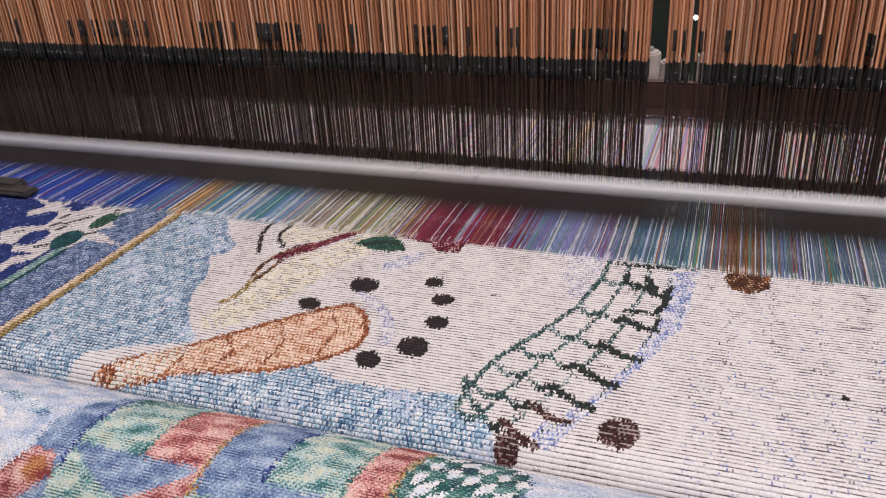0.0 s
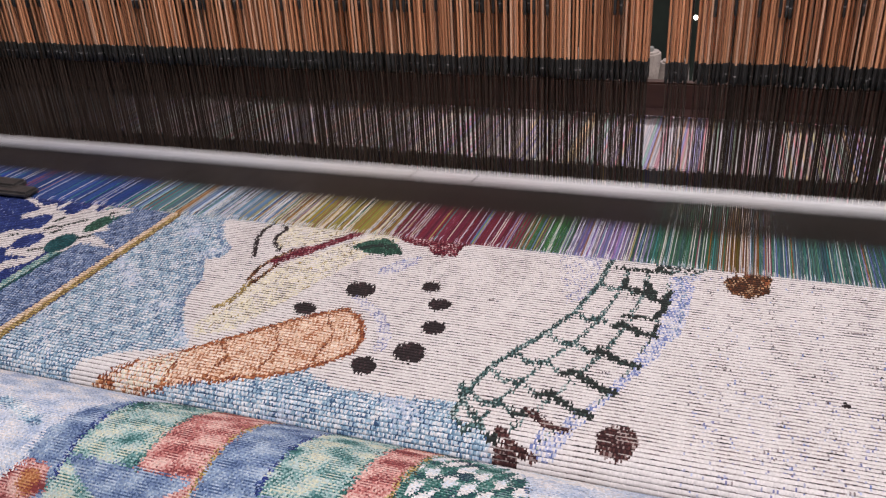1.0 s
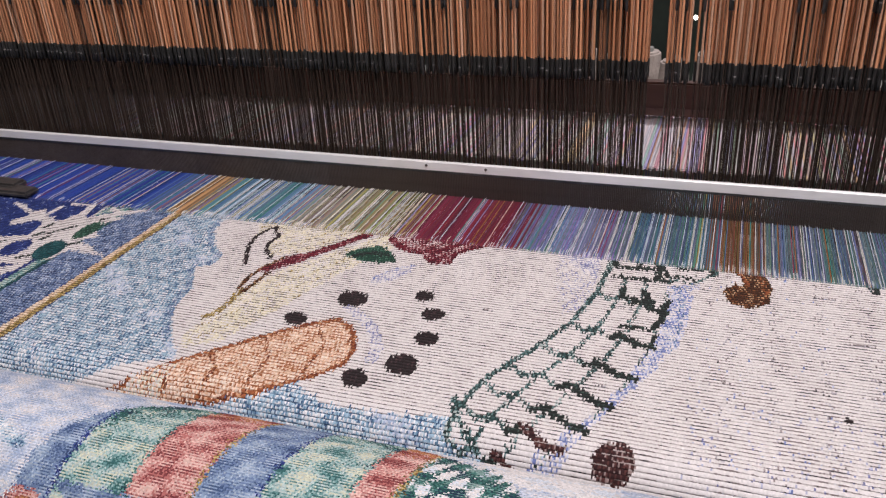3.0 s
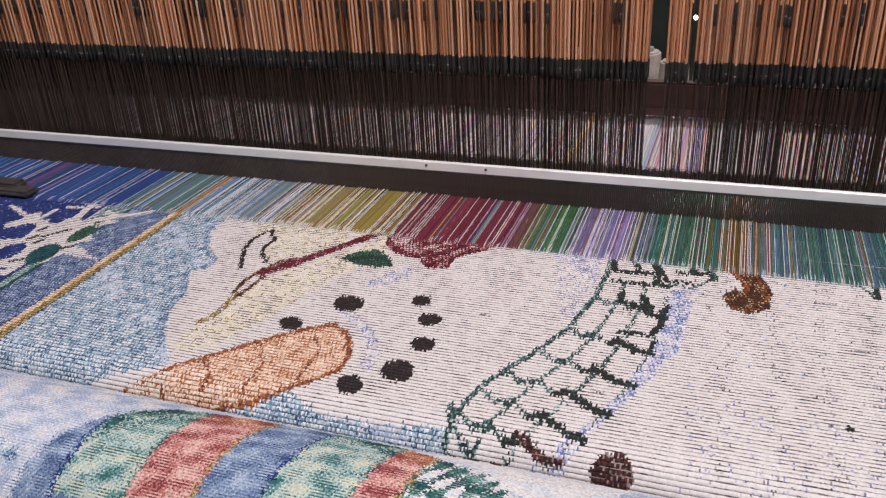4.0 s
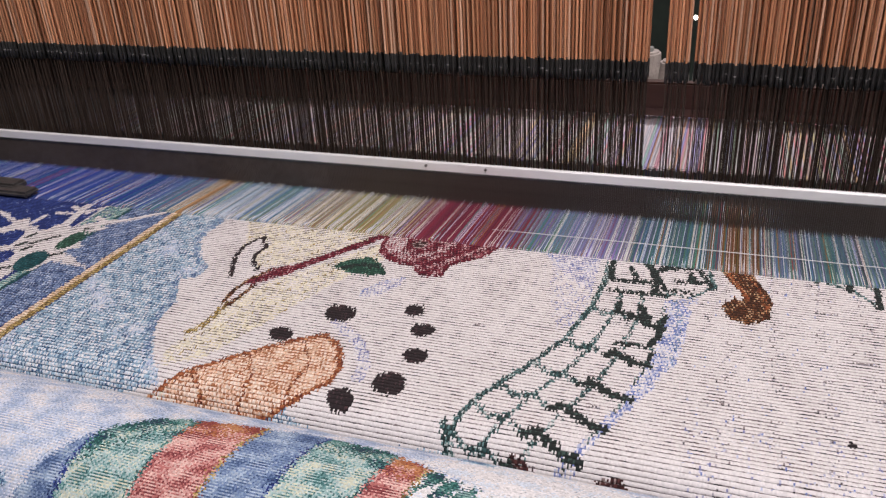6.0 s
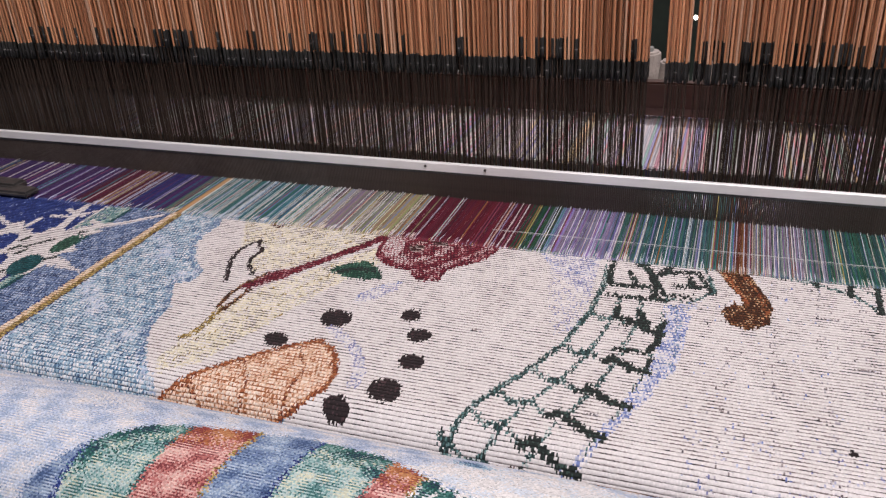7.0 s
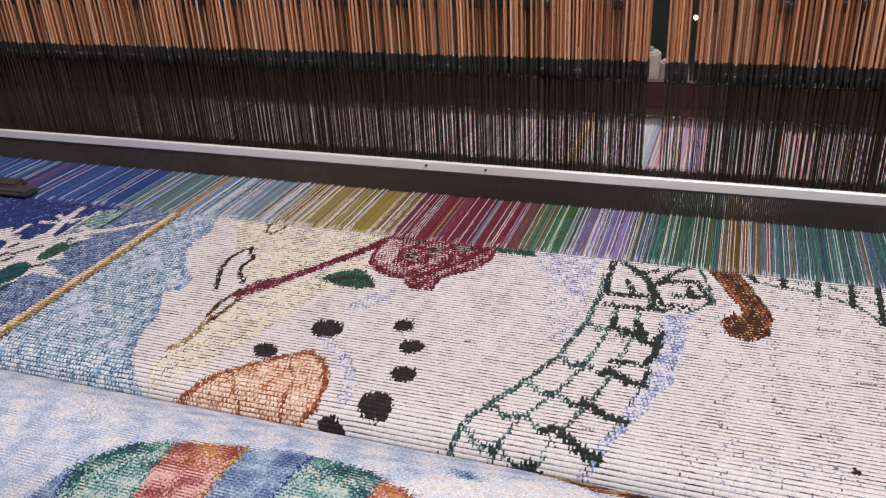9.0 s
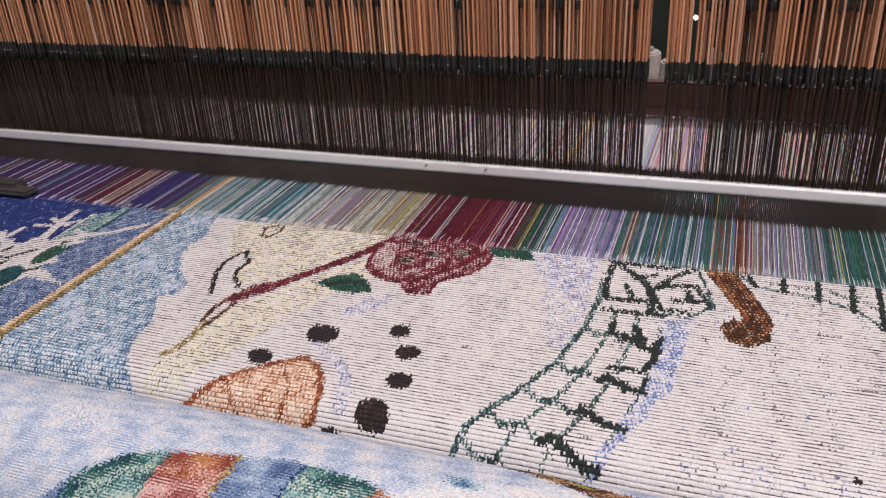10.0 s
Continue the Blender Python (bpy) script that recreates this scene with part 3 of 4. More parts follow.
    d.where(d.inside([(8, -8), (14, 2), (23, 3), (25, -16), (17, -20)]), 12)
    # second scarf end behind it
    cl = [(15, 61), (25, 44), (43, 40), (61, 37), (81, 28), (94, 9)]
    d.where(d.near(cl, 2.8) & (rng.random(u.shape) < 0.85), 10)
    d.where(d.near([(25, 51), (47, 49), (69, 47), (95, 30)], 2.0) & (rng.random(u.shape) < 0.7), 10)
    for p, q in [((18, 69), (27, 43)), ((43, 69), (42, 40)), ((62, 69), (61, 34)), ((81, 68), (79, 26)), ((95, 61), (93, 10))]:
        d.where(d.near([p, q], 3.6), 11)
    # stray specks and short floats in the snow
    z = d.zone
    for _ in range(30):
        a, b, ln = rng.uniform(-190, 110), rng.uniform(-200, 50), rng.uniform(3, 13)
        z[(np.abs(v - b) < 0.8) & (u > a) & (u < a + ln) & (z == 0) & (rng.random(z.shape) < 0.6)] = 27
    column = (np.abs((u + rng.normal(0, 1.6, u.shape)) % 24 - 12) < 1.6) & (u > 0) & (v > -170) & (rng.random(z.shape) < 0.14)
    z[column & (z == 0)] = 27
    speck = (rng.random(z.shape) < 0.012) & (z == 0) & (u > -5)
    z[speck] = 17
    z[(rng.random(z.shape) < 0.004) & (z == 0) & (u > -5)] = 27
    z[(rng.random(z.shape) < 0.08) & (z == 0) & (u > -4) & (v < -120)] = 6
    return z


def roll_zones(u, s, rng):
    """The part of the picture that is already on the cloth roll; s runs along the weave, in millimetres from the roll's crown."""
    d = Draft(u + rng.normal(0, 1.0, u.shape), s + rng.normal(0, 0.8, s.shape))
    d.zone[:] = 19
    blot = np.sin(u / 23 + 1.3 * np.sin(s / 17)) + np.sin(s / 14 + u / 41)
    d.where(blot + rng.normal(0, 0.3, u.shape) > 1.9, 25)
    crown = [(-279, 45), (-277, 19), (-276, 6), (-267, -12), (-251, -29), (-231, -44), (-211, -50), (-186, -54), (-156, -59), (-123, -56), (-100, -48), (-70, -38), (-58, -20), (-58, 45)]
    d.where(d.inside(crown), 20)
    cuts = [-279, -251, -216, -185, -157, -122, -104, -58]
    kinds = [20, 21, 22, 20, 21, 22, 23]
    for a, b, k in zip(cuts, cuts[1:], kinds):
        tilt = d.u + 0.12 * d.v + 4 * np.cos(d.v / 30)
        d.where(d.inside(crown) & (tilt > a) & (tilt < b), k)
        d.where(d.inside(crown) & (np.abs(tilt - b) < 1.9) & (rng.random(u.shape) < 0.85), {20: 13, 21: 23, 22: 18, 23: 23}[k])
    rim = d.near(crown[3:11], 26) & d.inside(crown)
    rim &= rng.random(u.shape) < np.where(d.near(crown[3:11], 12), 0.95, 0.5)
    d.where(rim & (d.zone == 21), 23)
    d.where(rim & (d.zone == 22), 24)
    pale = np.sin(u / 2.3 + np.sin(s / 5)) * np.sin(s / 2.6 + u / 4.1) + rng.normal(0, 0.25, u.shape) > 0.2
    d.where((d.zone == 23) & pale & (u > -104), 25)
    d.where((d.v > 14) & (d.u > -260) & (d.u < -60) & (np.sin(u / 13) + np.sin(s / 8) > 0.2), 20)
    d.where((d.v > 14) & (d.u > -260) & (d.u < -60) & (np.sin(u / 13) + np.sin(s / 8) < -0.9), 21)
    d.where(d.inside([(-300, 55), (-287, 33), (-276, 20), (-263, 21), (-260, 31), (-280, 48)]), 22)
    d.where(d.spot(-270, 29, 6, 6), 24)
    d.where(d.inside([(-345, 8), (-310, 2), (-300, 10), (-318, 24), (-345, 30)]), 25)
    d.where(d.near([(-345, 2), (-310, -6), (-285, 2)], 6), 1)
    # pale brim and a brown twig
    d.where(d.inside([(-110, -52), (-70, -70), (-40, -78), (-20, -60), (-30, -30), (-62, -30), (-80, -44)]), 25)
    d.where(d.near([(-70, -96), (-52, -88), (-34, -80), (-14, -78)], 10), 12)
    d.where(d.near([(-58, -90), (-36, -83)], 3), 18)
    d.where(d.spot(-84, -66, 10, 4), 1)
    return d.zone


def ribs(n_rows, first, across, zones, rng, soft=False, pitch=PITCH):
    """Colours of n_rows weft ribs: a binding groove and three faces a cell."""
    nc = len(across) - 1
    uc = (across[:-1] + across[1:]) * 500
    vv = (first + pitch * np.arange(n_rows)) * 1000
    zs = []
    for off in (0.17, -0.22):
        u, v = np.meshgrid(uc, vv + off * pitch * 1000)
        zs.append(zones(u, v, rng))
    out = np.zeros((n_rows, 4, nc, 3), np.float32)
    out[:, 0] = dyes(zs[0], rng, False, soft)
    out[:, 2] = dyes(zs[1], rng, False, soft)
    mid = rng.random((n_rows, nc, 1)) < 0.5
    out[:, 1] = np.where(mid, out[:, 0], out[:, 2])
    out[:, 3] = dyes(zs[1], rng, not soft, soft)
    return out


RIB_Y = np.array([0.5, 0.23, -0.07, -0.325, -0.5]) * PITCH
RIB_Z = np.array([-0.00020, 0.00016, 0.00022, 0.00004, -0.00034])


def tapestry():
    rng = np.random.default_rng(4)
    cloth = new("tapestry")
    cloth.location = (0, 0, H0)
    tagged(cloth, "woven cotton tapestry of a snowman, half finished on the loom", "tapestry")
    across = np.arange(X0, X1, CELL)
    first, n = -0.236, 116
    col = ribs(n, first, across, snowman_zones, rng)
    nv = len(across)
    wave = blotches((n, nv), rng, 38.0)
    rows = []
    for i in range(n):
        lump = rng.normal(0, 0.00004, nv) + 0.00007 * ((np.arange(nv) + i) % 2)
        sway = rng.normal(0, 0.00005, nv)
        co = np.zeros((5, nv, 3))
        co[:, :, 0] = across
        co[:, :, 1] = RIB_Y[:, None] + sway
        co[3, :, 1] += PITCH * np.clip(0.045 * wave[i] + rng.normal(0, 0.03, nv), -0.12, 0.10)
        co[:, :, 2] = RIB_Z[:, None] + lump
        idx = np.arange(5 * nv).reshape(5, nv)
        f = np.stack([idx[1:, :-1], idx[1:, 1:], idx[:-1, 1:], idx[:-1, :-1]], -1)
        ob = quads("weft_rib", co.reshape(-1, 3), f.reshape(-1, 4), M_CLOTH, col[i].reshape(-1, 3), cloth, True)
        rows.append((ob, first + PITCH * i))
    return rows


def cloth_roll():
    rng = np.random.default_rng(7)
    n = int(round(4 * math.pi * ROLL_R / PITCH))
    step = 2 * math.pi / n
    across = np.arange(X0, X1, 0.0008)
    nv = len(across)
    col = ribs(n, -ROLL_R * math.pi, across, roll_zones, rng, True, ROLL_R * step)[:, (0, 2)]
    co = np.zeros((n, 3, nv, 3))
    for i in range(n):
        a = (-math.pi + step * i) - np.array((0.5, 0.0, -0.5)) * step
        r = ROLL_R + np.array((-0.00010, 0.00008, -0.00010))
        lump = rng.normal(0, 0.00004, nv)
        co[i, :, :, 0] = across
        co[i, :, :, 1] = -np.sin(a)[:, None] * (r[:, None] + lump)
        co[i, :, :, 2] = np.cos(a)[:, None] * (r[:, None] + lump)
    idx = np.arange(n * 3 * nv).reshape(n, 3, nv)
    f = np.stack([idx[:, 1:, :-1], idx[:, 1:, 1:], idx[:, :-1, 1:], idx[:, :-1, :-1]], -1)
    roll = new("cloth_roll")
    roll.location = (0, ROLL_Y, ROLL_Z)
    tagged(roll, "finished tapestry cloth wound on the loom's draw-off roll", "cloth roll")
    quads("wound_cloth", co.reshape(-1, 3), f.reshape(-1, 4), M_CLOTH, col.reshape(-1, 3), roll, True)
    core = bmesh.new()
    bmesh.ops.create_cone(core, cap_ends=True, segments=40, radius1=0.047, radius2=0.047, depth=X1 - X0 + 0.16,
                          matrix=Matrix.Translation(((X0 + X1) / 2, 0, 0)) @ Matrix.Rotation(math.pi / 2, 4, "Y"))
    part("roller", core, M_ROLLER, roll, "black rubber roller")
    return roll


ROWS = tapestry()
ROLL = cloth_roll()


def loom_frame():
    """Breast bar under the cloth, end plates that carry the rollers and the harness."""
    bar = new("breast_beam")
    bar.location = (0, 0, H0)
    tagged(bar, "rounded steel breast beam under the woven cloth", "loom beam")
    bm = bmesh.new()
    out = [(Y_BEND + 0.06, -0.0012), (Y_BEND, -0.0012)]
    out += [(Y_BEND - (R_BEND - 0.0012) * math.sin(a), -R_BEND + (R_BEND - 0.0012) * math.cos(a)) for a in np.linspace(0.2, math.pi / 2, 7)]
    out += [(Y_BEND - R_BEND + 0.0012, -0.05), (Y_BEND + 0.06, -0.05)]
    part("bar", prism(bm, out, X0 - 0.06, X1 + 0.06), M_SLEY, bar)
    for x in (X0 - 0.10, X1 + 0.10):
        f = new("loom_side_frame")
        f.location = (x, 0, 0)
        tagged(f, "dark steel side frame standing on the concrete floor", "loom frame", "side frames of the loom")
        part("plate", box((-0.035, -0.36, 0.06), (0.035, 0.72, H0 - 0.06), 0.006), M_SLEY, f)
        for y in (-0.28, 0.62):
            part("foot", box((-0.06, y - 0.07, 0.0), (0.06, y + 0.07, 0.06), 0.006), M_SLEY, f)
        part("roller_bearing", box((-0.03, ROLL_Y - 0.03, H0 - 0.06), (0.03, ROLL_Y + 0.03, ROLL_Z + 0.01), 0.004), M_SLEY, f)
        part("beam_bracket", box((-0.032, Y_BEND, H0 - 0.06), (0.032, Y_BEND + 0.06, H0 - 0.004), 0.002), M_SLEY, f)


loom_frame()


# ---- the reed ----
def reed_thing():
    reed = new("reed")
    reed.location = (0, REED_Y, H0)
    tagged(reed, "swinging weaving reed with a bright metal cap over dark steel wires", "loom reed")
    top = REED_TOP - H0
    bm = bmesh.new()
    c = 0.0007
    lip = top - 0.0024
    prism(bm, [(-0.001, top - 0.0094), (-0.001, lip - c), (-0.001 + c, lip), (0.0020, lip), (0.0020, top - 0.0094)], X0 - 0.03, X1 + 0.03)
    part("cap", bm, M_CAP, reed, "bright aluminium cap strip")
    bm = bmesh.new()
    prism(bm, [(-0.0004, top - 0.0116), (-0.0004, top - 0.0095), (0.003, top - 0.0095), (0.003, top - 0.0116)], X0 - 0.03, X1 + 0.03)
    part("binding", bm, M_SLEY, reed)
    for x in (-0.218, -0.1697):
        bm = bmesh.new()
        bmesh.ops.create_cone(bm, cap_ends=True, segments=10, radius1=0.0011, radius2=0.0009, depth=0.0012,
                              matrix=Matrix.Translation((x, -0.0014, top - 0.0055)) @ Matrix.Rotation(math.pi / 2, 4, "X"))
        part("rivet", bm, M_TEMPLE, reed, "small dark rivet")
    xs = np.arange(X0 - 0.02, X1 + 0.02, 0.00135)
    one = np.array([(dx, dy, z) for z in (-0.035, top - 0.0117) for dx, dy in ((-0.00045, 0.0), (0.00045, 0.0), (0.00045, 0.005), (-0.00045, 0.005))])
    base = np.array([(0, 1, 5, 4), (1, 2, 6, 5), (2, 3, 7, 6), (3, 0, 4, 7)])
    near = (xs > -0.305) & (xs < 0.10)
    wire = quads("reed_wire", one, base, M_DENT, None, reed)
    wire.location.x = xs[near][0]
    for x in xs[near][1:]:
        w = new("reed_wire", wire.data)
        w.parent, w.location.x = reed, x
    far = xs[~near]
    co = one[None] + np.stack([far, 0 * far, 0 * far], 1)[:, None]
    f = (np.arange(len(far))[:, None, None] * 8 + base[None]).reshape(-1, 4)
    tagged(quads("reed_wire_rest", co.reshape(-1, 3), f, M_DENT, None, reed), "fine upright steel wires", kind="stuff")
    bm = bmesh.new()
    prism(bm, [(-0.012, -0.060), (-0.012, -0.0352), (0.020, -0.0352), (0.020, -0.060)], X0 - 0.03, X1 + 0.03)
    part("sley", bm, M_SLEY, reed, "steel sley that holds the reed")
    return reed


REED = reed_thing()


# ---- the warp between cloth and heddles, in three lifts ----
def zone_colour(x, lift, rng):
    """Dyed warp by its place across the loom: what each lift brings up."""
    k = x * 1000
    table = {
        "plum": [(-505, (0.05, 0.02, 0.10)), (-455, (0.10, 0.010, 0.035)), (-428, (0.03, 0.03, 0.14)), (-415, (0.06, 0.02, 0.10)), (-395, (0.02, 0.16, 0.15)), (-300, (0.05, 0.18, 0.20)), (-240, (0.30, 0.26, 0.28)),
                 (-212, (0.36, 0.33, 0.16)), (-130, (0.13, 0.012, 0.03)), (-110, (0.03, 0.10, 0.06)), (-60, (0.28, 0.24, 0.42)), (4, (0.05, 0.14, 0.15)),
                 (26, (0.22, 0.07, 0.04)), (70, (0.30, 0.28, 0.34)), (200, (0.04, 0.14, 0.12))],
        "blue": [(-445, (0.025, 0.06, 0.33)), (-408, (0.08, 0.15, 0.38)), (-392, (0.42, 0.24, 0.08)), (-305, (0.12, 0.26, 0.38)), (-262, (0.34, 0.31, 0.26)), (-212, (0.32, 0.28, 0.14)),
                 (-130, (0.24, 0.03, 0.06)), (-60, (0.22, 0.24, 0.44)), (4, (0.10, 0.20, 0.26)), (26, (0.26, 0.11, 0.05)), (200, (0.16, 0.22, 0.30))],
        "gold": [(-450, (0.03, 0.07, 0.26)), (-392, (0.10, 0.22, 0.25)), (-320, (0.16, 0.26, 0.38)), (-225, (0.36, 0.26, 0.06)), (-130, (0.22, 0.03, 0.06)),
                 (-95, (0.06, 0.18, 0.07)), (-45, (0.30, 0.24, 0.46)), (4, (0.06, 0.16, 0.12)), (26, (0.30, 0.14, 0.03)), (200, (0.08, 0.20, 0.18))],
    }[lift]
    k += rng.normal(0, 6)
    for edge, c in table:
        if k < edge:
            return c
    return table[-1][1]


def warp_lift(lift, seed):
    rng = np.random.default_rng(seed)
    xs, cols, rad = [], [], []
    x = X0 + 0.00028 * seed
    pale = [(0.80, 0.74, 0.72), (0.62, 0.64, 0.76), (0.74, 0.66, 0.58), (0.76, 0.75, 0.79)]
    odd = [(0.34, 0.14, 0.05), (0.06, 0.26, 0.25), (0.14, 0.18, 0.42), (0.26, 0.05, 0.09), (0.42, 0.36, 0.12), (0.30, 0.26, 0.46)]
    drift = 1.0
    while x < X1:
        dense = 0.5 + 0.5 * math.sin(x * 190 + seed * 2) * math.sin(x * 61 + seed)
        share = 0.07 if x < -0.41 else 0.12 + 0.20 * dense
        share *= 0.5 if -0.215 < x < -0.112 else 1.0
        ground = np.array(zone_colour(x, lift, rng))
        drift = 0.7 * drift + 0.3 * rng.uniform(0.35, 1.25)
        r = rng.random()
        if abs(x + 0.3995) < 0.0030:
            cols.append(np.array((0.44, 0.25, 0.12)) * rng.choice((0.4, 0.8, 1.2)))
        elif r < share:                            # single lifted ends, riding over the sheet
            tint = rng.uniform(0.0, 0.45)
            cols.append(np.array(pale[rng.integers(4)]) * (1 - tint) + np.minimum(ground * 2.2, 0.8) * tint)
            rad.append((0.00026, rng.uniform(0.0005, 0.0012)))
        elif r < share + 0.09:
            cols.append(np.array(odd[rng.integers(6)]))
        else:
            cols.append(ground * drift * rng.uniform(0.6, 1.35, 3) ** 0.8)
        xs.append(x + rng.normal(0, 0.00008))
        if len(rad) < len(xs):
            rad.append((0.00034, 0.0))
        x += 0.00084
    n = len(xs)
    p = np.zeros((n, 4, 3))
    p[:, :, 0] = np.array(xs)[:, None]
    p[:, 0, 1], p[:, 0, 2] = -0.0022, -0.0002
    p[:, 1, 1], p[:, 1, 2] = 0.0020, 0.0001
    p[:, 2, 1], p[:, 3, 1], p[:, 3, 2] = REED_Y, EYE_Y, -0.004
    rad = np.array(rad)
    p[:, 1:, 2] += 0.0001 * seed + rad[:, 1:]
    thick = rad[:, :1] * np.array((0.15, 1.0, 1.0, 1.0))
    c = np.array(cols)[:, None, :].repeat(3, 1)
    ob = new("warp_lift")
    ob.location = (0, 0, H0)
    tagged(ob, "%s and pale warp threads stretched from cloth to heddles" % lift, "warp threads", "lifts of the warp")
    near = np.abs(p[:, 0, 0] + 0.19) < 0.042
    for i in np.flatnonzero(near):
        tubes("warp_thread", p[i:i + 1], thick[i:i + 1], c[i:i + 1], M_WARP, 5, ob)
    tagged(tubes("warp_sheet", p[~near], thick[~near], c[~near], M_WARP, 5, ob), kind="stuff")
    return ob


WARP = [warp_lift("plum", 1), warp_lift("blue", 2), warp_lift("gold", 3)]


def weft():
    """The pick of weft that the rapier draws through the open shed."""
    ob = new("weft_yarn")
    tagged(ob, "fine white weft yarn drawn through the open warp shed", "yarn")
    k = 40
    p = np.zeros((1, k, 3))
    p[0, :, 0] = np.linspace(X0 + 0.01, X1 + 0.02, k)
    p[0, :, 2] = 0.0006 * np.sin(np.linspace(0, 9, k))
    tubes("strand", p, 0.00028, np.full((1, k - 1, 3), 0.66), M_WARP, 6, ob)
    return ob


WEFT = weft()


def back_warp():
    rng = np.random.default_rng(12)
    xs = np.arange(X0 - 0.3, X1 + 0.1, 0.0015)
    n = len(xs)
    xs = xs + rng.normal(0, 0.0003, n)
    p = np.zeros((n, 4, 3))
    p[:, :, 0] = xs[:, None]
    p[:, :, 1] = (0.185, 0.34, 0.40, 0.47)
    p[:, :, 2] = H0 + np.array((-0.006, -0.008, -0.05, -0.45)) + rng.uniform(-0.0015, 0.0015, (n, 1))
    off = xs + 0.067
    # light fading to the left of the harness gap is put into the dyes
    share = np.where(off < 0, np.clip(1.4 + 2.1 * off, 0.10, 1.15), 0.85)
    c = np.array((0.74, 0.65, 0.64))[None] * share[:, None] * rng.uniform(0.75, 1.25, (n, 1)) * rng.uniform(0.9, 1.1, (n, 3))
    # paler dyes by the gap stand for the stronger light there
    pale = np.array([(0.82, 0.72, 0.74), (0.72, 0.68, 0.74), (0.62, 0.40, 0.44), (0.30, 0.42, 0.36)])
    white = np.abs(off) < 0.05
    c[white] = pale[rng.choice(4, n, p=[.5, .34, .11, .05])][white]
    hues = np.array([(1, 1, 1), (1.0, 0.55, 0.6), (0.6, 0.62, 1.0), (0.6, 0.9, 0.75), (1.0, 0.85, 0.55)])
    c *= hues[rng.choice(5, n, p=[.6, .12, .12, .08, .08])]
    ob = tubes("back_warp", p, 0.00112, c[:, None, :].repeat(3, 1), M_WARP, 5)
    tagged(ob, "warp threads running back under the brown beam, light painted into dyes", "warp threads", kind="stuff")
    wb = new("warp_beam")
    wb.location = (-0.3, 0.53, H0 - 0.45)
    tagged(wb, "dark steel warp beam roller below the crossbeam", "loom beam")
    bm = bmesh.new()
    bmesh.ops.create_cone(bm, cap_ends=True, segments=32, radius1=0.06, radius2=0.06, depth=1.3, matrix=Matrix.Rotation(math.pi / 2, 4, "Y"))
    part("roller", bm, M_SLEY, wb)
    for name, lo, hi, mat, label in (("crossbeam", (X0 - 0.5, 0.322, H0 + 0.004), (X1 + 0.4, 0.336, H0 + 0.030), M_BEAM, "dark brown painted crossbeam behind the harness"),):
        beam = new(name)
        beam.location = (0, 0, 0)
        tagged(beam, label, "loom beam")
        part("beam", box(lo, hi, 0.002), mat, beam)
        part("ledge", box((lo[0], lo[1] + 0.004, lo[2] - 0.0085), (hi[0], hi[1], lo[2] - 0.0005)), M_LEDGE, beam, "dusty pink lower ledge")


back_warp()


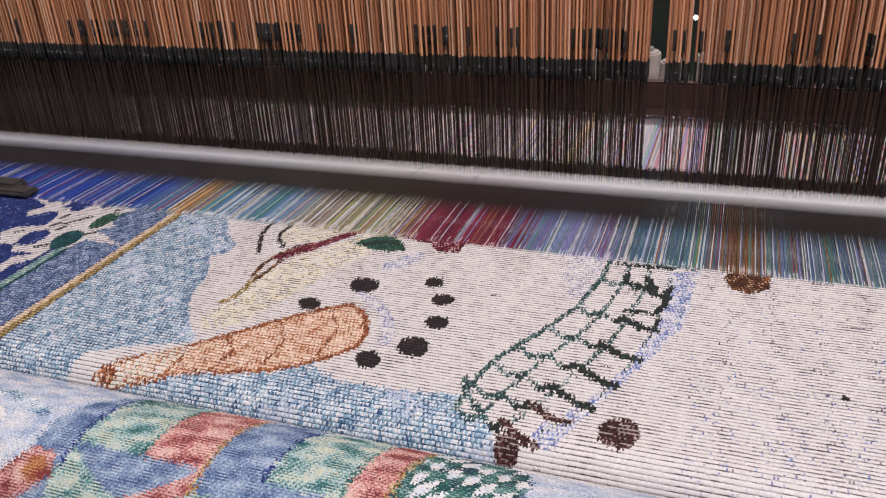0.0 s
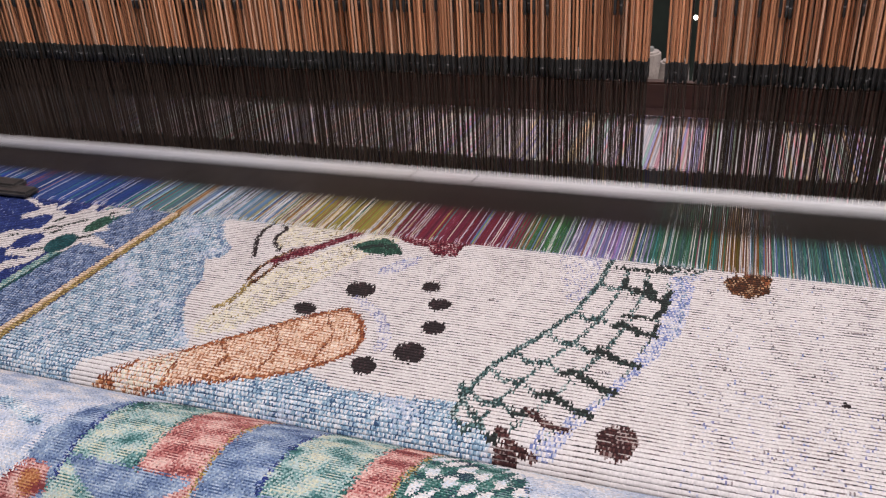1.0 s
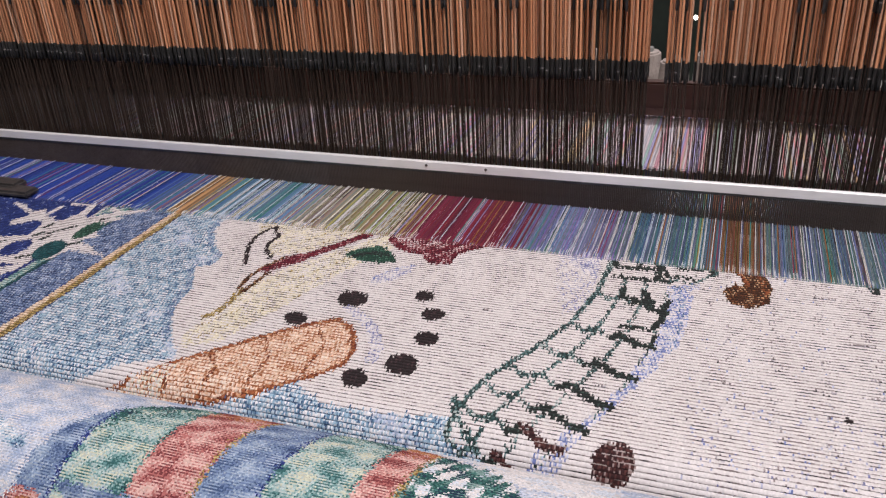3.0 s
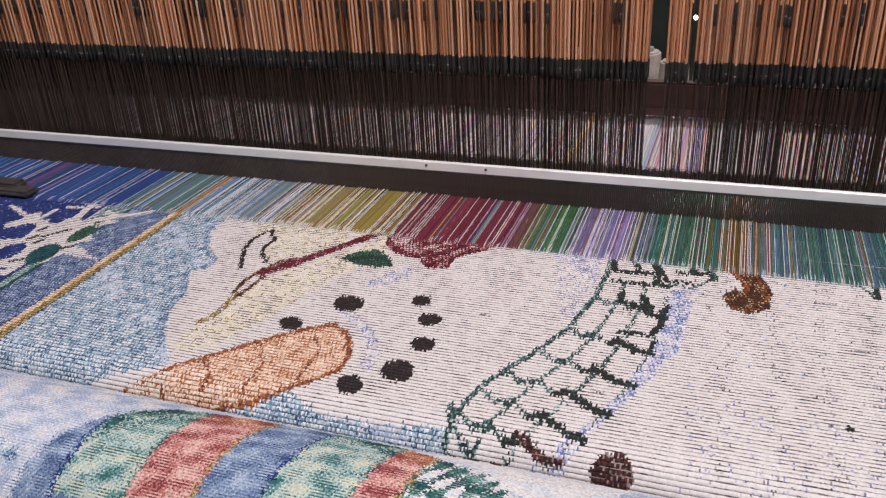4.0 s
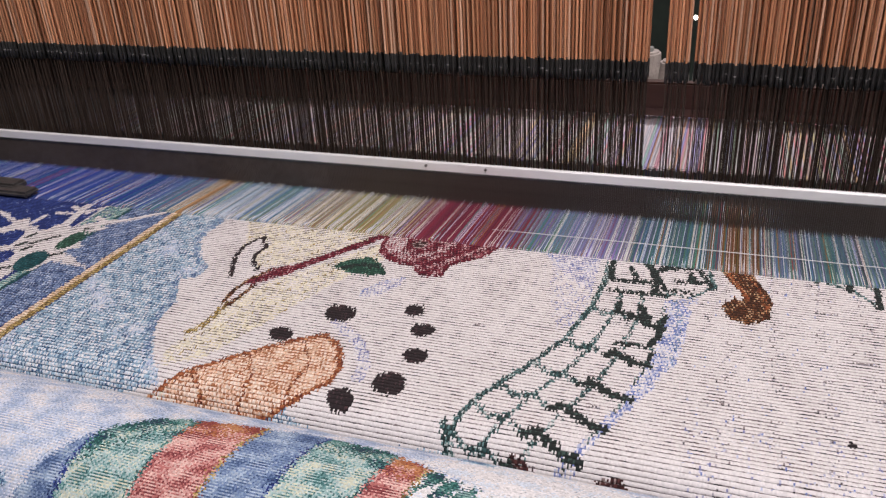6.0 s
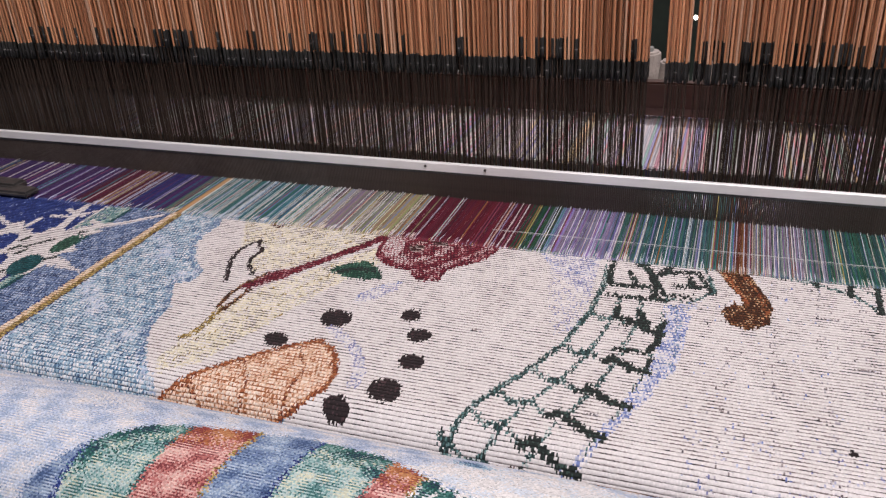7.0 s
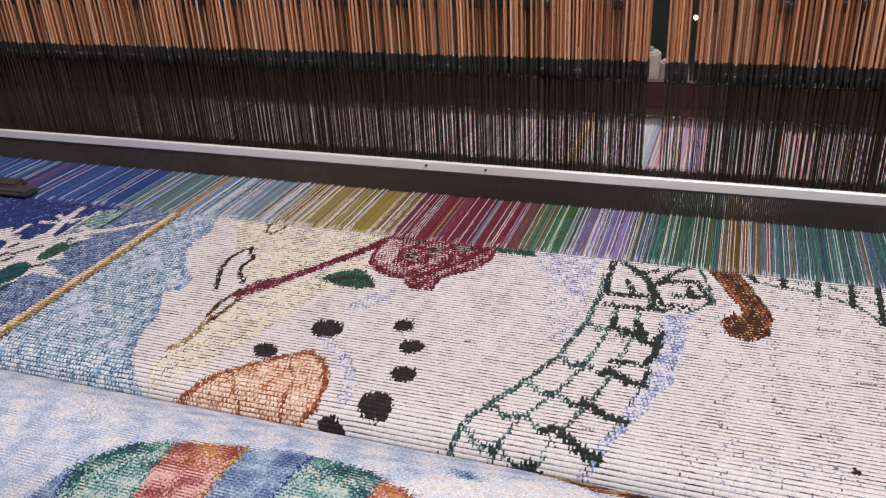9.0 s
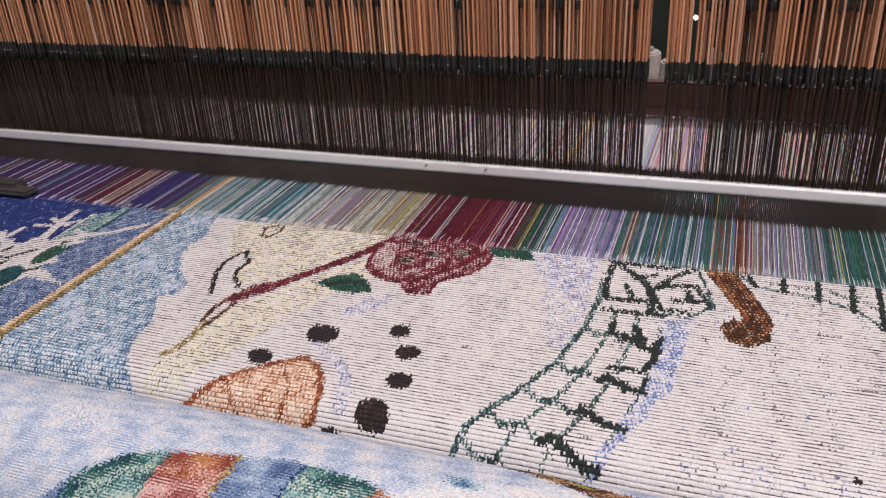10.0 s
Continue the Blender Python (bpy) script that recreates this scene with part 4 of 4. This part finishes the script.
# ---- jacquard harness: cords, black sleeves, heddle wires, in three lifts ----
def harness():
    rng = np.random.default_rng(21)
    lots = [[], [], [], []]
    for row in range(10):
        y = EYE_Y + 0.002 + row * 0.0040
        x = -0.90 + row * 0.0011
        while x < 0.24:
            x += 0.0042 * rng.uniform(0.7, 1.3)
            f = (y + 0.4783) / 0.6123
            if -0.0600 * f < x < -0.0470 * f or abs(x + 0.0855 * (y + 0.4783) / 1.8283) < 0.0013:
                continue
            if -0.050 < x < -0.014 and row not in (0, 2, 4, 7):
                continue
            h = 0.75 * (math.sin(x * 37 + row * 0.2) + math.sin(x * 91 + 1.0)) + rng.normal(0, 1.0)
            k = 3 if rng.random() < 0.34 else (1 if h < -0.5 else (2 if h < 0.45 else 0))
            lots[k].append((x + rng.normal(0, 0.0005), y, rng.normal(0, 0.0006) - 0.0007 * row, row))
    out = []
    for k, lot in enumerate(lots):
        a = np.array(lot)
        n = len(a)
        zs = np.array([-0.16, -0.002, 0.002, 0.0815, 0.082, 0.0885, 0.0895, 0.0965, 0.097, 0.55])
        p = np.zeros((n, 10, 3))
        p[:, :, 0], p[:, :, 1] = a[:, :1], a[:, 1:2]
        p[:, :, 2] = H0 + zs[None] + np.where(np.arange(10) > 2, a[:, 2:3], 0)
        r = np.array([0.00029, 0.00029, 0.00031, 0.00031, 0.00125, 0.00125, 0.00125, 0.00125, 0.00096, 0.00096])
        wire = np.array((0.056, 0.037, 0.029))
        sleeve = np.array((0.021, 0.019, 0.019))
        tan = np.array([(0.58, 0.242, 0.118), (0.70, 0.318, 0.165), (0.34, 0.130, 0.060), (0.80, 0.46, 0.30)])[rng.choice(4, n, p=[.36, .38, .10, .16])]
        c = np.zeros((n, 9, 3))
        c[:, :3] = wire * rng.uniform(0.6, 1.6, (n, 1, 1))
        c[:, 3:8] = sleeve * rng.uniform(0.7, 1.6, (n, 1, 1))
        c[:, 5] *= np.where(rng.random((n, 1)) < 0.3, 9.0, 1.0)      # painted glints: a paler ring on three in ten sleeves
        c[:, 8:] = (tan * rng.uniform(0.7, 1.2, (n, 1)))[:, None]
        ob = new("harness_lift")
        tagged(ob, "tan jacquard harness cords with black sleeves and dark heddle wires", "harness cords", "lifts of the harness")
        near = (a[:, 3] < 2) & (a[:, 0] > -0.62)
        for i in np.flatnonzero(near):
            cord = tubes("cord", p[i:i + 1, 8:], r[8:], c[i:i + 1, 8:], M_CORD, 5, ob)
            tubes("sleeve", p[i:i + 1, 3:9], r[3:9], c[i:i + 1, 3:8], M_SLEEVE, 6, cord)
            tubes("heddle_wire", p[i:i + 1, :4], r[:4], c[i:i + 1, :3], M_WIRE, 5, cord)
        rest = ~near
        for name, lo, hi, mat in (("cord_rest", 8, 10, M_CORD), ("sleeve_rest", 3, 9, M_SLEEVE), ("heddle_rest", 0, 4, M_WIRE)):
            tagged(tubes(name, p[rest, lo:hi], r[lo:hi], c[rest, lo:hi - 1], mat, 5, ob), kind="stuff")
        out.append(ob)
    return out


HARNESS = harness()


# ---- temple at the cloth's edge ----
def temple():
    t = new("temple")
    t.location = (-0.585, 0.006, H0)
    tagged(t, "dark iron temple holding the edge of the cloth near the reed", "loom temple")
    part("arm", box((-0.06, -0.004, 0.002), (0.020, 0.012, 0.009), 0.002), M_TEMPLE, t)
    part("nose", box((-0.03, -0.012, 0.0012), (0.040, 0.004, 0.0065), 0.002), M_TEMPLE, t)


temple()


# ---- behind the loom ----
def back_things():
    m = new("creel_machine")
    tagged(m, "dark green machine standing on the floor behind the loom", "machine")
    part("body", box((-1.6, 1.55, 0.0), (0.9, 2.3, 2.0), 0.03), M_GREEN, m)
    part("panel", box((-0.45, 1.53, 0.3), (-0.05, 1.552, 0.93), 0.006), M_GREEN, m)
    part("rail", box((-1.5, 1.50, 0.905), (0.8, 1.53, 0.925), 0.004), M_GREY, m, "pale grey rail")
    bm = bmesh.new()
    bmesh.ops.create_uvsphere(bm, u_segments=12, v_segments=8, radius=0.0045, matrix=Matrix.Translation((-0.0855, 1.35, H0 - 0.11)))
    lamp = new("indicator_lamp")
    tagged(lamp, "small glowing indicator lamp on a post behind the loom", "lamp")
    part("bulb", bm, M_GLOW, lamp, "glowing white bulb")
    part("post", box((-0.089, 1.347, 0.695), (-0.082, 1.353, H0 - 0.1148), 0.001), M_GREEN, lamp)
    t = new("bench")
    tagged(t, "grey steel bench with yarn cones behind the loom", "bench")
    part("top", box((-0.9, 1.05, 0.66), (0.6, 1.45, 0.695), 0.005), M_GREY, t)
    for x in (-0.85, 0.55):
        for y in (1.1, 1.4):
            part("leg", box((x - 0.02, y - 0.02, 0.0), (x + 0.02, y + 0.02, 0.66), 0.003), M_GREY, t)
    rng = random.Random(5)
    first = None
    for i in range(9):
        x, y = -0.36 + 0.062 * i + rng.uniform(-0.006, 0.006), 1.16 + 0.07 * (i % 2)
        if first is None:
            first = new("yarn_cone")
            first.matrix_basis = pose(x, y, 0.695)
            tagged(first, "cream yarn cone standing on the grey bench", "yarn cone", "yarn cones on the bench")
            bm = bmesh.new()
            bmesh.ops.create_cone(bm, cap_ends=True, segments=20, radius1=0.034, radius2=0.027, depth=0.10, matrix=Matrix.Translation((0, 0, 0.051)))
            bmesh.ops.bevel(bm, geom=[e for e in bm.edges if len(e.link_faces) == 2 and e.calc_face_angle() > 1], offset=0.004, segments=2, affect="EDGES")
            part("wound_yarn", bm, M_CREAM, first)
            bm = bmesh.new()
            bmesh.ops.create_cone(bm, cap_ends=True, segments=14, radius1=0.015, radius2=0.012, depth=0.108, matrix=Matrix.Translation((0, 0, 0.0545)))
            part("core", bm, M_GREY, first, "grey paper core")
        else:
            copy_thing(first, pose(x, y, 0.695, 0, 0, 40 * i))


back_things()


# ---- motion ----
def lift_of(t):
    return int(math.floor((t - T_BEAT) / T_PICK + 0.24)) % 3     # 0: blue, 1: gold, 2: plum


def beat(t):
    k = (t - T_BEAT) / T_PICK
    off = (k - round(k)) * T_PICK
    return (0.052 * math.cos(math.pi * off / 0.036) ** 2 if abs(off) < 0.018 else 0.0), off


def raised(t, k):
    """How far the jacquard has lifted a lot of cords: all fall back between two picks."""
    phase = (t - T_BEAT) / T_PICK + 0.24
    if {2: 0, 0: 1, 1: 2}[int(math.floor(phase)) % 3] != k:
        return 0.0
    since, left = (phase % 1) * T_PICK, (1 - phase % 1) * T_PICK
    f = max(0.0, min(1.0, since / 0.050, (left - 0.018) / 0.03))
    return f * f * (3 - 2 * f)


def motions():
    last = frame(10.0) - 1
    # the reed swings to the fell at every pick
    go = [beat(i / FPS) for i in range(last + 1)]
    shift = [g[0] for g in go]
    for i in range(0, last + 1, 3):
        if go[i][0] > 0.003:
            j = i + 1 if go[i][1] < 0 else i - 1
            if 0 <= j <= last:
                shift[j] = 0.056
    for i in range(last + 1):
        if i % 3 and shift[i] != 0.056:
            shift[i] *= 0.4
    walk(REED, [(i / FPS, pose(0, REED_Y - s, H0 + 0.135 * s, 0, 0, 0)) for i, s in enumerate(shift)])
    # the three lifts of warp and harness change places
    order = {2: 0, 0: 1, 1: 2}
    for k in range(3):
        rows, hrows = [], []
        for i in range(last + 1):
            t = i / FPS
            near = [lift_of(t + dt) for dt in (-0.016, -0.008, 0.0, 0.008, 0.016)]
            w = sum(order[a] == k for a in near) / 5
            rows.append((t, pose(0, 0, H0, -8.0 + 8.0 * w, 0, 0)))
            hrows.append((t, pose(0, 0, 0.052 * raised(3 * round(i / 3) / FPS, k), 0, 0, 0)))
        walk(WARP[k], rows)
        walk(HARNESS[k], hrows)
    # the weft comes in from the side, is beaten to the fell and gives way under the cloth to the next
    rows = []
    for i in range(last + 1):
        f = ((i / FPS - T_BEAT) / T_PICK) % 1
        if f < 0.12:
            rows.append((i / FPS, pose(0.50, 0.002, H0 - 0.012)))
        elif f < 0.42:
            rows.append((i / FPS, pose(0.84, 0.020, H0 - 0.014)))
        elif f < 0.66:
            rows.append((i / FPS, pose(0.84 - 0.34 * (f - 0.42) / 0.24, 0.024, H0 + 0.0014)))
        else:
            rows.append((i / FPS, pose(0.50, 0.024, H0 + 0.0014)))
    walk(WEFT, rows)
    # the cloth is drawn off over the breast beam, row by row
    dip = radians(85)
    for ob, v0 in ROWS:
        rows = []
        for i in range(21):
            t = i * 0.5
            s = v0 - SPEED * t
            if s > 0.0025:
                q = s - 0.0025
                rows.append((t, pose(0, 0.0025 + q * math.cos(dip), -q * math.sin(dip), -85 * min(1.0, q / 0.003), 0, 0)))
            elif s > Y_BEND:
                rows.append((t, pose(0, s, 0)))
            else:
                a = (Y_BEND - s) / R_BEND
                if a < math.pi / 2:
                    rows.append((t, pose(0, Y_BEND - R_BEND * math.sin(a), -R_BEND + R_BEND * math.cos(a), math.degrees(a), 0, 0)))
                else:
                    rows.append((t, pose(0, Y_BEND - R_BEND, -R_BEND - (a - math.pi / 2) * R_BEND, 90, 0, 0)))
        walk(ob, rows)
    walk(ROLL, [(t, pose(0, ROLL_Y, ROLL_Z, math.degrees(SPEED * t / ROLL_R), 0, 0)) for t in range(11)])


motions()
